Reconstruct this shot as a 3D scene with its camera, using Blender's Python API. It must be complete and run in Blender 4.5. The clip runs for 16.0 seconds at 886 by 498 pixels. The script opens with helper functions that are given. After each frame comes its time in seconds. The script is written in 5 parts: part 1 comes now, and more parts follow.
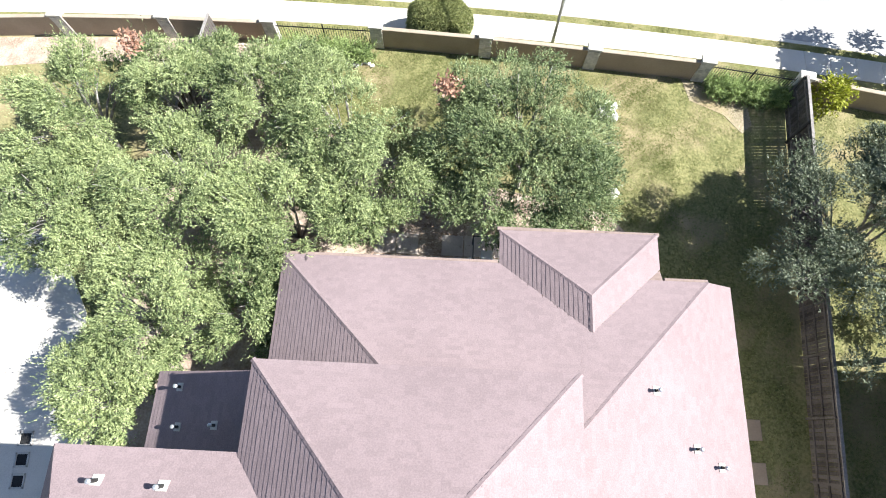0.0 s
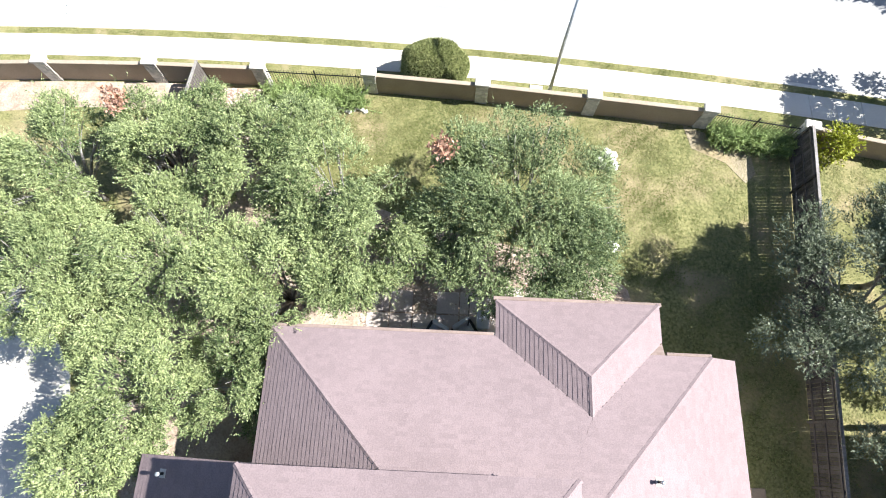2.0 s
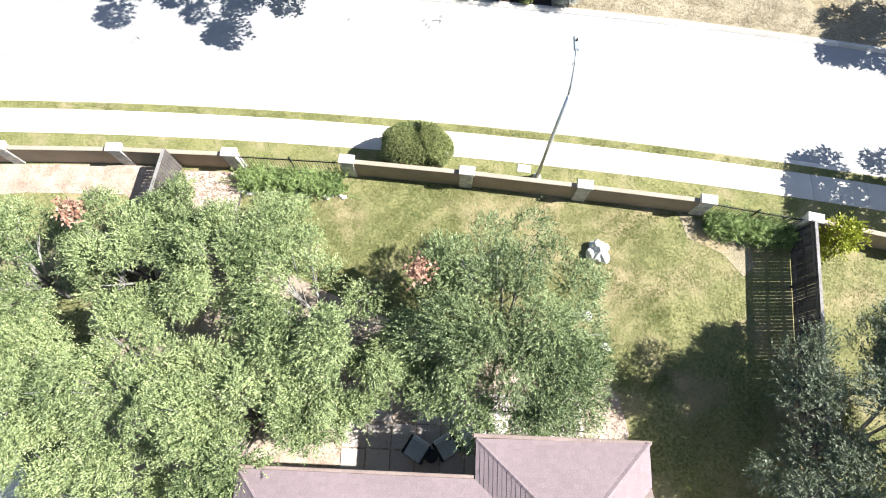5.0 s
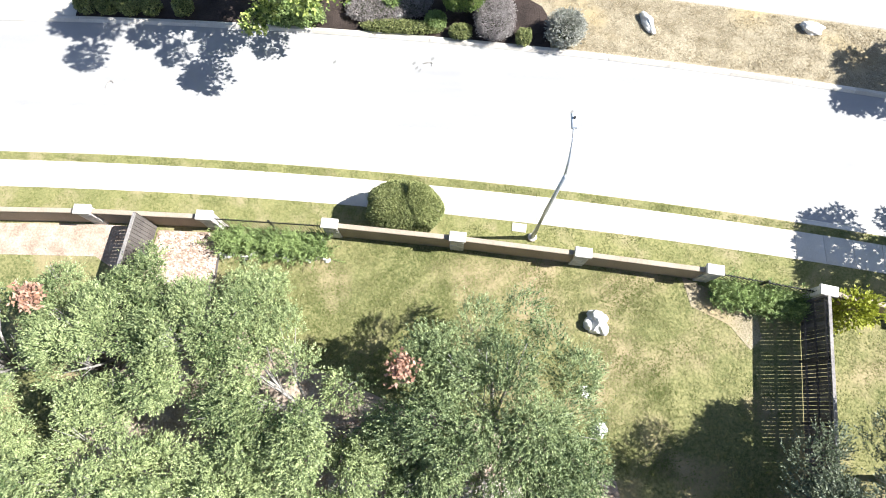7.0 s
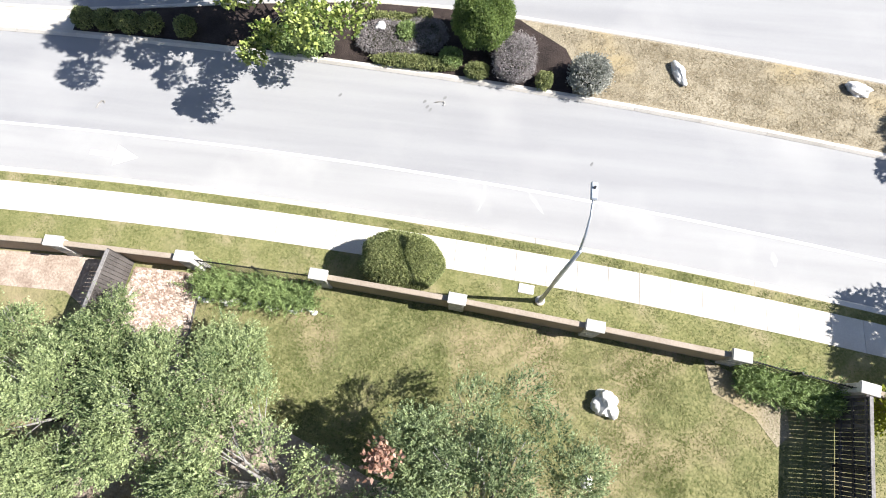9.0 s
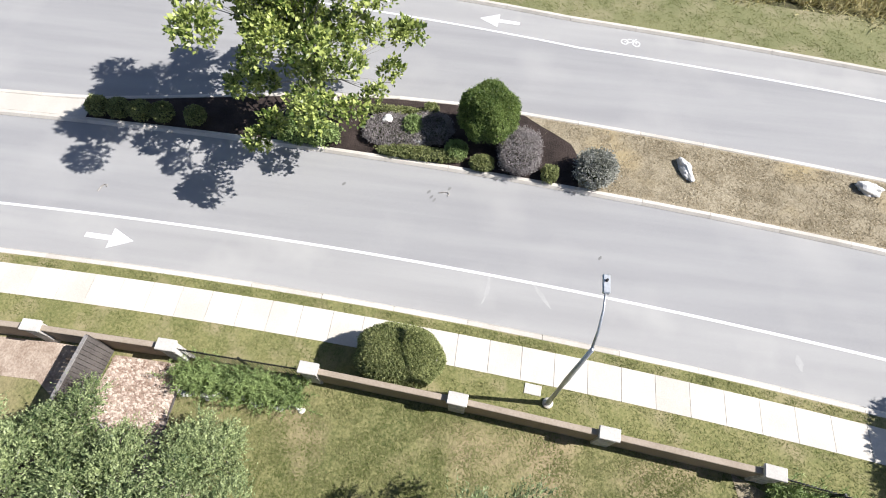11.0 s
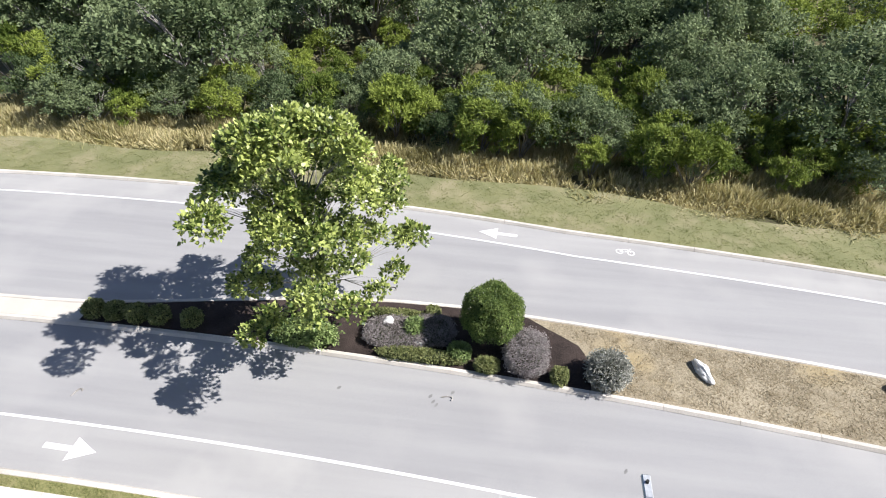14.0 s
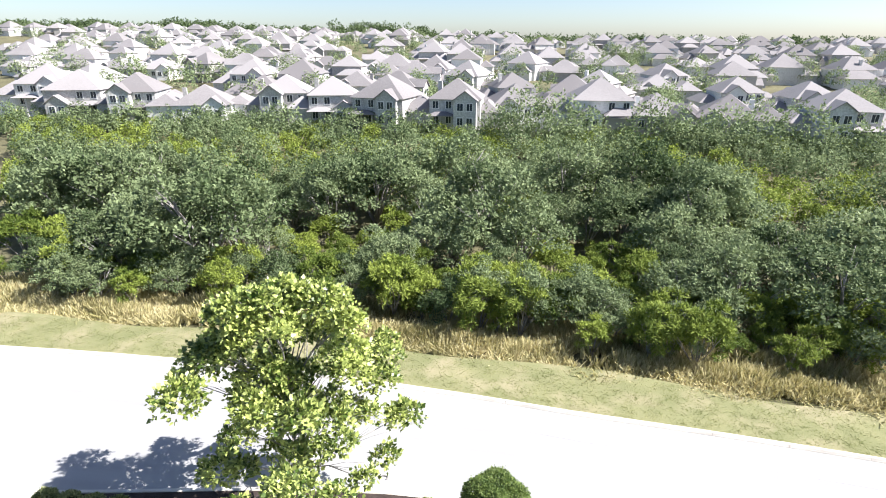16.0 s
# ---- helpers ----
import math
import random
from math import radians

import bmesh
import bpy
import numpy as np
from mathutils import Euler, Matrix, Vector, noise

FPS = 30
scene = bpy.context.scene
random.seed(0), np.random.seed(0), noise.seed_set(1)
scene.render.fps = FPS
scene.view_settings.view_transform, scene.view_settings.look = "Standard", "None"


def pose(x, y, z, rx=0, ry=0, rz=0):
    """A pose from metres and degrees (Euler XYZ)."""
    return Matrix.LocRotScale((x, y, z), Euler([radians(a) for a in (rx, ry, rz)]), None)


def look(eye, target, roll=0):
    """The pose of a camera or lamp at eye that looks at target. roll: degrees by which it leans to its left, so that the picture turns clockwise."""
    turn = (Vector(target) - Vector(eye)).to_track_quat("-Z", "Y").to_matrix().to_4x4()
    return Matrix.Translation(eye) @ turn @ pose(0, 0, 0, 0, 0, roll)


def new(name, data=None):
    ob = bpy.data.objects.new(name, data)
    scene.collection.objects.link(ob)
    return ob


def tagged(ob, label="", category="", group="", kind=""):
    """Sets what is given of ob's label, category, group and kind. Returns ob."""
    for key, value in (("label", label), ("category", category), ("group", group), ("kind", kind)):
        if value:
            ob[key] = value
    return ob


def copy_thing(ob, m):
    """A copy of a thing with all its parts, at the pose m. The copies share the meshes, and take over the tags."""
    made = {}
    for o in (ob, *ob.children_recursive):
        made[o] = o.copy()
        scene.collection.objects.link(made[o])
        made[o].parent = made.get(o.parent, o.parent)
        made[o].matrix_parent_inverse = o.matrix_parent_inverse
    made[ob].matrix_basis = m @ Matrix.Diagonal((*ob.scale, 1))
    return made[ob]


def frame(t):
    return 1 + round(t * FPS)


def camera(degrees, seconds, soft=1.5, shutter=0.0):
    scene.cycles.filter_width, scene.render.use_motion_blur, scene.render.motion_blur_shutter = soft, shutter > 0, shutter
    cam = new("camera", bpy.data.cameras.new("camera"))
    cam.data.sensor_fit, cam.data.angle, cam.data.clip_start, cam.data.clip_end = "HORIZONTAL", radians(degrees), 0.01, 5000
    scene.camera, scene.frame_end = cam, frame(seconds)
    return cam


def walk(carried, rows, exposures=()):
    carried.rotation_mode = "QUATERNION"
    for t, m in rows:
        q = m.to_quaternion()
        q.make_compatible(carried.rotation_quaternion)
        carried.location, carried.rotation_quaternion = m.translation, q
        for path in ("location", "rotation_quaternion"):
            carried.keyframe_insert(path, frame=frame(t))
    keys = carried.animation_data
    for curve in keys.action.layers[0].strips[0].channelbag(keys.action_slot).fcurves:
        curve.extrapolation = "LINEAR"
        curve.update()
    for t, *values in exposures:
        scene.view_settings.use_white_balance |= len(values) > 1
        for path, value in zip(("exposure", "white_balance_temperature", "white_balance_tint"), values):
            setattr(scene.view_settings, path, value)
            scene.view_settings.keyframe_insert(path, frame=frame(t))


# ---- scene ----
# camera and flight
cam = camera(77.48, 16.0, soft=1.0)
PATH = [
    (0, (-1.203, -17.952, 23.414), (-1.355, -14.764, 13.936), -0.05),
    (1, (-1.098, -16.737, 23.408), (-1.247, -13.533, 13.936), 0.02),
    (2, (-1.132, -15.396, 23.529), (-1.275, -12.214, 14.050), 0.02),
    (3, (-1.057, -13.770, 23.647), (-1.195, -10.645, 14.149), 0.17),
    (4, (-0.822, -12.168, 23.845), (-0.951, -9.101, 14.327), 0.14),
    (6.5, (-0.329, -7.546, 23.836), (-0.463, -4.793, 14.223), -0.41),
    (7, (-0.247, -6.660, 23.475), (-0.391, -3.941, 13.853), -0.38),
    (7.5, (-0.182, -5.839, 23.047), (-0.347, -3.135, 13.421), -0.24),
    (8, (-0.117, -5.171, 22.637), (-0.337, -2.472, 13.011), -0.22),
    (10.5, (0.083, -4.144, 21.201), (-0.483, -0.055, 12.092), 0.09),
    (11, (0.055, -4.097, 20.926), (-0.571, 0.429, 12.030), 0.08),
    (11.5, (0.062, -4.127, 20.616), (-0.629, 0.851, 11.970), 0.16),
    (12, (0.036, -4.107, 20.309), (-0.722, 1.350, 11.964), 0.13),
    (12.5, (0.021, -4.128, 20.007), (-0.806, 1.869, 12.048), 0.18),
    (13, (0.053, -4.195, 19.724), (-0.839, 2.353, 12.218), 0.19),
    (13.5, (0.024, -4.269, 19.501), (-0.935, 2.813, 12.507), 0.18),
    (14, (-0.139, -4.300, 19.314), (-1.155, 3.346, 12.950), 0.23),
    (14.5, (-0.236, -4.149, 19.151), (-1.320, 3.988, 13.440), 0.24),
    (15, (-0.222, -3.972, 19.001), (-1.368, 4.615, 14.007), 0.21),
    (15.5, (-0.172, -3.890, 18.848), (-1.372, 5.087, 14.607), 0.36),
    (16, (-0.048, -3.813, 18.603), (-1.302, 5.456, 15.064), 0.37),
]
EXPOSURES = [(0, 1.5, 6150, 9), (6.5, 1.5, 6150, 9), (8.2, 1.3, 6150, 10), (10.3, 0.85, 6150, 12), (11, 0.72, 6150, 12), (12.5, 0.6, 6150, 13), (14, 0.78, 6150, 13), (15, 1.15, 6150, 13), (16, 1.5, 6150, 13)]
walk(cam, [(t, look(eye, aim, roll)) for t, eye, aim, roll in PATH], EXPOSURES)

# world and sun
SUN_EL, SUN_AZ = radians(44), radians(87)  # azimuth clockwise from +y
world = bpy.data.worlds.new("world")
scene.world = world
world.use_nodes = True
wn = world.node_tree
sky = wn.nodes.new("ShaderNodeTexSky")
sky.sky_type, sky.sun_disc = "NISHITA", False
sky.sun_elevation, sky.sun_rotation = SUN_EL, SUN_AZ
sky.air_density, sky.dust_density, sky.ozone_density = 0.8, 0.8, 1.0
wn.links.new(sky.outputs["Color"], wn.nodes["Background"].inputs["Color"])
wn.nodes["Background"].inputs["Strength"].default_value = 0.062
sun = new("sun", bpy.data.lights.new("sun", "SUN"))
sun.data.energy, sun.data.angle, sun.data.color = 5.0, radians(0.53), (1.0, 0.955, 0.885)
SUN_DIR = Vector((math.sin(SUN_AZ) * math.cos(SUN_EL), math.cos(SUN_AZ) * math.cos(SUN_EL), math.sin(SUN_EL)))
sun.matrix_world = look(SUN_DIR * 60, (0, 0, 0))


# materials
def mat(name, c1, c2, rough=0.85, big=0.6, small=14.0, bump=0.25, c3=None, island=0.0, per_object=0.0, metal=0.0, spec=0.3,
        trans=0.0, bump_scale=None, stain=None, mix=(0.55, 0.45), streak=False):
    """A surface with colour varied at two scales, grain relief, and optional variation from piece to piece."""
    m = bpy.data.materials.new(name)
    m.use_nodes = True
    nt = m.node_tree
    b = nt.nodes["Principled BSDF"]
    L = nt.links.new
    co = nt.nodes.new("ShaderNodeNewGeometry")
    n1 = nt.nodes.new("ShaderNodeTexNoise")
    n1.inputs["Scale"].default_value, n1.inputs["Detail"].default_value = big, 5
    n2 = nt.nodes.new("ShaderNodeTexNoise")
    n2.inputs["Scale"].default_value, n2.inputs["Detail"].default_value = small, 6
    L(co.outputs["Position"], n1.inputs["Vector"])
    L(co.outputs["Position"], n2.inputs["Vector"])
    add = nt.nodes.new("ShaderNodeMath")
    add.operation = "ADD"
    r1 = nt.nodes.new("ShaderNodeMapRange")
    r1.inputs["From Min"].default_value, r1.inputs["From Max"].default_value = 0.3, 0.7
    r1.inputs["To Min"].default_value, r1.inputs["To Max"].default_value = 0.0, mix[0]
    r2 = nt.nodes.new("ShaderNodeMapRange")
    r2.inputs["From Min"].default_value, r2.inputs["From Max"].default_value = 0.3, 0.7
    r2.inputs["To Min"].default_value, r2.inputs["To Max"].default_value = 0.0, mix[1]
    L(n1.outputs["Fac"], r1.inputs["Value"])
    L(n2.outputs["Fac"], r2.inputs["Value"])
    if streak:
        mp = nt.nodes.new("ShaderNodeMapping")
        mp.inputs["Scale"].default_value, mp.inputs["Rotation"].default_value = (0.07, 1.0, 1.0), (0, 0, 0.06)
        L(co.outputs["Position"], mp.inputs["Vector"])
        L(mp.outputs["Vector"], n1.inputs["Vector"])
        n1.inputs["Scale"].default_value = 1.3
    L(r1.outputs["Result"], add.inputs[0])
    L(r2.outputs["Result"], add.inputs[1])
    out = add.outputs["Value"]
    for src, amount in (("Random Per Island", island), ("obj", per_object)):
        if amount:
            node = co if src != "obj" else nt.nodes.new("ShaderNodeObjectInfo")
            ma = nt.nodes.new("ShaderNodeMath")
            ma.operation = "MULTIPLY_ADD"
            L(node.outputs[src if src != "obj" else "Random"], ma.inputs[0])
            ma.inputs[1].default_value = amount
            sub = nt.nodes.new("ShaderNodeMath")
            sub.operation = "SUBTRACT"
            sub.inputs[1].default_value = amount / 2
            L(out, ma.inputs[2])
            L(ma.outputs["Value"], sub.inputs[0])
            out = sub.outputs["Value"]
    ramp = nt.nodes.new("ShaderNodeValToRGB")
    ramp.color_ramp.elements[0].position, ramp.color_ramp.elements[0].color = 0.15, (*c1, 1)
    ramp.color_ramp.elements[1].position, ramp.color_ramp.elements[1].color = 0.85, (*c2, 1)
    if c3:
        ramp.color_ramp.elements.new(1.0).color = (*c3, 1)
    L(out, ramp.inputs["Fac"])
    col = ramp.outputs["Color"]
    if stain:
        colour, scale, lo, hi = stain
        n3 = nt.nodes.new("ShaderNodeTexNoise")
        n3.inputs["Scale"].default_value, n3.inputs["Detail"].default_value = scale, 4
        L(co.outputs["Position"], n3.inputs["Vector"])
        r3 = nt.nodes.new("ShaderNodeMapRange")
        r3.inputs["From Min"].default_value, r3.inputs["From Max"].default_value = lo, hi
        L(n3.outputs["Fac"], r3.inputs["Value"])
        mx = nt.nodes.new("ShaderNodeMix")
        mx.data_type = "RGBA"
        L(r3.outputs["Result"], mx.inputs["Factor"])
        L(col, mx.inputs["A"])
        mx.inputs["B"].default_value = (*colour, 1)
        col = mx.outputs["Result"]
    L(col, b.inputs["Base Color"])
    b.inputs["Roughness"].default_value, b.inputs["Metallic"].default_value = rough, metal
    b.inputs["Specular IOR Level"].default_value = spec
    if bump:
        bp = nt.nodes.new("ShaderNodeBump")
        bp.inputs["Strength"].default_value, bp.inputs["Distance"].default_value = bump, 0.03
        if bump_scale:
            n4 = nt.nodes.new("ShaderNodeTexNoise")
            n4.inputs["Scale"].default_value, n4.inputs["Detail"].default_value = bump_scale, 4
            L(co.outputs["Position"], n4.inputs["Vector"])
            L(n4.outputs["Fac"], bp.inputs["Height"])
        else:
            L(n2.outputs["Fac"], bp.inputs["Height"])
        L(bp.outputs["Normal"], b.inputs["Normal"])
    if trans:
        tr = nt.nodes.new("ShaderNodeBsdfTranslucent")
        L(col, tr.inputs["Color"])
        mixs = nt.nodes.new("ShaderNodeMixShader")
        mixs.inputs["Fac"].default_value = trans
        L(b.outputs["BSDF"], mixs.inputs[1])
        L(tr.outputs["BSDF"], mixs.inputs[2])
        L(mixs.outputs["Shader"], nt.nodes["Material Output"].inputs["Surface"])
    return m


M_ROAD = mat("asphalt", (0.28, 0.276, 0.277), (0.35, 0.345, 0.338), 0.9, 0.3, 45, 0.2, stain=((0.4, 0.39, 0.375), 0.16, 0.5, 0.8), streak=True)
M_PAINT = mat("road_paint", (0.68, 0.68, 0.66), (0.85, 0.85, 0.83), 0.7, 1.5, 30, 0.1)
M_CONC = mat("concrete", (0.52, 0.48, 0.42), (0.66, 0.62, 0.55), 0.9, 0.5, 25, 0.2, per_object=0.5)
M_KERB = mat("kerb_concrete", (0.5, 0.46, 0.4), (0.68, 0.63, 0.56), 0.9, 0.8, 20, 0.2, per_object=0.5)
M_VERGE = mat("verge_grass", (0.13, 0.145, 0.048), (0.275, 0.255, 0.11), 0.95, 0.8, 9, 0.6, stain=((0.33, 0.28, 0.16), 0.7, 0.5, 0.72), mix=(0.35, 0.65))
M_FARVERGE = mat("far_verge_grass", (0.135, 0.148, 0.062), (0.25, 0.24, 0.12), 0.95, 0.5, 16, 0.25, stain=((0.3, 0.265, 0.16), 0.4, 0.48, 0.7), mix=(0.35, 0.65))
M_LAWN = mat("lawn_grass", (0.085, 0.1, 0.032), (0.245, 0.232, 0.1), 0.95, 0.6, 10, 1.0, stain=((0.33, 0.265, 0.155), 0.4, 0.47, 0.7), mix=(0.35, 0.8), bump_scale=9)
M_DRY = mat("dry_grass", (0.2, 0.165, 0.105), (0.4, 0.345, 0.245), 0.95, 0.5, 14, 0.4, stain=((0.35, 0.28, 0.16), 0.25, 0.54, 0.66), mix=(0.35, 0.65))
M_FOREST = mat("forest_floor", (0.075, 0.07, 0.036), (0.18, 0.165, 0.085), 0.95, 0.15, 3, 0.9)
M_MULCH = mat("mulch", (0.018, 0.013, 0.011), (0.065, 0.047, 0.04), 0.95, 1.2, 16, 1.0)
M_GRAVEL = mat("gravel", (0.27, 0.2, 0.15), (0.5, 0.41, 0.33), 0.9, 1.5, 11, 0.9)
M_WALL = mat("tan_block", (0.27, 0.215, 0.16), (0.36, 0.29, 0.22), 0.9, 0.8, 18, 0.3)
M_STONE = mat("limestone", (0.4, 0.38, 0.35), (0.62, 0.59, 0.54), 0.9, 1.5, 10, 0.5, per_object=0.6)
M_CAP = mat("stone_cap", (0.46, 0.435, 0.395), (0.6, 0.57, 0.52), 0.85, 1.2, 16, 0.2)
M_IRON = mat("black_iron", (0.015, 0.015, 0.015), (0.03, 0.03, 0.03), 0.5, 2, 20, 0.05)
M_WOOD = mat("weathered_wood", (0.055, 0.047, 0.043), (0.13, 0.115, 0.106), 0.9, 1.2, 12, 0.4, per_object=0.7)
M_ROOF = mat("shingle", (0.203, 0.157, 0.16), (0.27, 0.21, 0.213), 0.95, 0.3, 26, 0.3, island=0.3, mix=(0.35, 0.65))
M_STUCCO = mat("stucco", (0.55, 0.5, 0.44), (0.68, 0.63, 0.56), 0.9, 0.7, 20, 0.2)
M_METAL = mat("galvanised", (0.42, 0.44, 0.46), (0.6, 0.62, 0.64), 0.45, 1.5, 12, 0.05, metal=0.7)
M_ROCK = mat("white_rock", (0.62, 0.6, 0.56), (0.85, 0.83, 0.79), 0.9, 2.5, 12, 0.6)
M_BARK = mat("bark", (0.16, 0.145, 0.13), (0.42, 0.4, 0.37), 0.95, 3, 20, 0.8)
M_OAK = mat("oak_leaf", (0.06, 0.1, 0.032), (0.47, 0.535, 0.25), 0.5, 0.35, 4.5, 0, island=0.35, trans=0.22, spec=0.35, mix=(0.35, 0.65))
M_DEEPOAK = mat("deep_oak_leaf", (0.05, 0.085, 0.03), (0.36, 0.425, 0.2), 0.5, 0.35, 4.5, 0, island=0.35, trans=0.2, spec=0.35, mix=(0.35, 0.65))
M_DARKOAK = mat("dark_oak_leaf", (0.065, 0.09, 0.045), (0.25, 0.28, 0.185), 0.5, 0.35, 4.5, 0, island=0.3, mix=(0.35, 0.65), trans=0.16, spec=0.35)
M_SYC = mat("sycamore_leaf", (0.06, 0.105, 0.014), (0.52, 0.58, 0.17), 0.4, 0.5, 4.0, 0, island=0.8, trans=0.27, spec=0.6)
M_CEDAR = mat("cedar_leaf", (0.09, 0.135, 0.022), (0.3, 0.36, 0.07), 0.7, 0.3, 1.6, 0, island=0.35, per_object=0.5, trans=0.3, spec=0.2)
M_LIVE = mat("live_oak_leaf", (0.07, 0.105, 0.042), (0.255, 0.31, 0.155), 0.7, 0.15, 1.2, 0, island=0.25, per_object=0.6, trans=0.3, spec=0.12)
M_BUSH = mat("clipped_leaf", (0.13, 0.155, 0.05), (0.38, 0.4, 0.165), 0.6, 0.8, 5, 0, island=0.8, trans=0.3)
M_BALL = mat("bright_clipped_leaf", (0.07, 0.115, 0.028), (0.23, 0.3, 0.08), 0.55, 0.8, 5, 0, island=0.8, trans=0.28)
M_ROSE = mat("rosemary_leaf", (0.11, 0.165, 0.05), (0.36, 0.45, 0.17), 0.6, 0.8, 3, 0, island=0.5, trans=0.28)
M_PURPLE = mat("dormant_twig", (0.13, 0.112, 0.105), (0.37, 0.335, 0.32), 0.9, 1.5, 6, 0, island=0.8)
M_SAGE = mat("sage_leaf", (0.22, 0.225, 0.185), (0.52, 0.52, 0.46), 0.8, 1.5, 6, 0, island=0.8, trans=0.15)
M_YELLOW = mat("yellow_leaf", (0.2, 0.22, 0.02), (0.42, 0.45, 0.06), 0.6, 1.5, 6, 0, island=0.8, trans=0.3)
M_DEAD = mat("dead_leaf", (0.3, 0.16, 0.1), (0.56, 0.36, 0.27), 0.9, 1.5, 6, 0, island=0.8, trans=0.15)
# dark green for shrub insides; the shade between leaves is put into this colour
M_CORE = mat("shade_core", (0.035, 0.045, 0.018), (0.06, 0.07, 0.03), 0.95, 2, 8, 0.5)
M_BROWNMULCH = mat("red_mulch", (0.06, 0.042, 0.032), (0.125, 0.088, 0.066), 0.95, 1.2, 14, 0.9)
M_PATIO = mat("patio_stone", (0.46, 0.395, 0.36), (0.6, 0.525, 0.48), 0.9, 0.9, 14, 0.3, per_object=0.6)
M_FABRIC = mat("grey_cushion", (0.5, 0.52, 0.55), (0.62, 0.64, 0.66), 0.95, 2, 40, 0.2)
M_STRAW = mat("straw_blade", (0.32, 0.29, 0.115), (0.66, 0.59, 0.34), 0.9, 0.25, 1.2, 0, island=0.7, trans=0.35)
M_BLADE = mat("grass_blade", (0.14, 0.165, 0.05), (0.33, 0.325, 0.15), 0.9, 0.5, 6, 0, island=0.45, trans=0.45, spec=0.2)
M_HAY = mat("dry_blade", (0.25, 0.2, 0.12), (0.47, 0.405, 0.285), 0.9, 0.4, 4, 0, island=0.9, trans=0.2, spec=0.2)


# mesh helpers
def obj(name, verts, faces, material, parent=None, label="", smooth=False):
    me = bpy.data.meshes.new(name)
    me.from_pydata([tuple(v) for v in verts], [], [tuple(f) for f in faces])
    me.materials.append(material)
    if smooth:
        me.polygons.foreach_set("use_smooth", [True] * len(me.polygons))
    ob = new(name, me)
    ob.parent = parent
    if label:
        ob["label"] = label
    return ob


def part(name, bm, material, parent, label="", smooth=False):
    me = bpy.data.meshes.new(name)
    bm.to_mesh(me)
    bm.free()
    me.materials.append(material)
    if smooth:
        me.polygons.foreach_set("use_smooth", [True] * len(me.polygons))
    ob = new(name, me)
    ob.parent = parent
    if label:
        ob["label"] = label
    return ob


def box(bm, lo, hi, m=None, bevel=0.0):
    c = [(a + b) / 2 for a, b in zip(lo, hi)]
    s = [b - a for a, b in zip(lo, hi)]
    r = bmesh.ops.create_cube(bm, size=1.0, matrix=(m or Matrix()) @ Matrix.Translation(c) @ Matrix.Diagonal((*s, 1)))
    if bevel:
        es = list({e for v in r["verts"] for e in v.link_edges})
        bmesh.ops.bevel(bm, geom=es, offset=bevel, segments=1, affect="EDGES")


def tube(bm, pts, radii, sides=8):
    """A tapered round limb along a line of points."""
    rings = []
    for i, p in enumerate(pts):
        a, b = Vector(pts[max(i - 1, 0)]), Vector(pts[min(i + 1, len(pts) - 1)])
        q = (b - a).to_track_quat("Z", "Y")
        rings.append([bm.verts.new(Vector(p) + q @ Vector((math.cos(k * math.tau / sides) * radii[i], math.sin(k * math.tau / sides) * radii[i], 0)))
                      for k in range(sides)])
    for r0, r1 in zip(rings, rings[1:]):
        for k in range(sides):
            bm.faces.new((r0[k], r0[(k + 1) % sides], r1[(k + 1) % sides], r1[k]))
    bm.faces.new(rings[-1])
    bm.faces.new(list(reversed(rings[0])))


def empty(name, at, label, category, group="", kind=""):
    ob = new(name)
    ob.matrix_world = at if isinstance(at, Matrix) else Matrix.Translation(at)
    return tagged(ob, label, category, group, kind)


# ground: the street bends gently; every line of it is offset from the near kerb
def bend(x):
    x = max(-60.0, min(60.0, x))
    return 3.5 - 0.062 * x - 0.0019 * x * x


def med_far(x):
    k = min(1.0, max(0.0, (x + 21.0) / 20.0))
    return 8.5 + (11.1 - 8.5) * (k * k * (3 - 2 * k)) ** 0.75


def strip(name, lo, hi, z, material, x0=-130.0, x1=130.0, depth=0.3, step=1.0, label="", kind="structure", category="", parent=None):
    """A slab between two curves, with real sides."""
    n = max(2, int((x1 - x0) / step))
    v, f = [], []
    for i in range(n + 1):
        x = x0 + (x1 - x0) * i / n
        a, b = lo(x), hi(x)
        v += [(x, a, z), (x, b, z), (x, a, z - depth), (x, b, z - depth)]
    for i in range(n):
        o, p = 4 * i, 4 * i + 4
        f += [(o, p, p + 1, o + 1), (o + 2, p + 2, p, o), (o + 1, p + 1, p + 3, o + 3)]
    f += [(0, 1, 3, 2), (4 * n, 4 * n + 2, 4 * n + 3, 4 * n + 1)]
    ob = obj(name, v, f, material, parent)
    return tagged(ob, label, category, kind=kind) if label else ob


def off(d):
    return lambda x: bend(x) + d


def far_off(d):
    """The far carriageway swings wider than the near kerb towards the west."""
    return lambda x: bend(x) + d + (1.6 * (1 - math.exp((x - 4.0) / 22.0)) if x < 4 else 0.0)


def hill(x, y):
    """Height of the land beyond the far verge."""
    d = y - 24.0
    if d <= 0:
        return 0.0
    dip = -2.2 * min(1.0, d / 25.0)
    rise = 0.055 * max(0.0, d - 55.0) if d < 420 else 0.055 * 365 + 0.0 * d
    left = 0.00004 * max(0.0, -x) * max(0.0, d - 60.0)
    return dip + rise * (0.9 if x < 0 else 0.78) + min(left, 6.0)


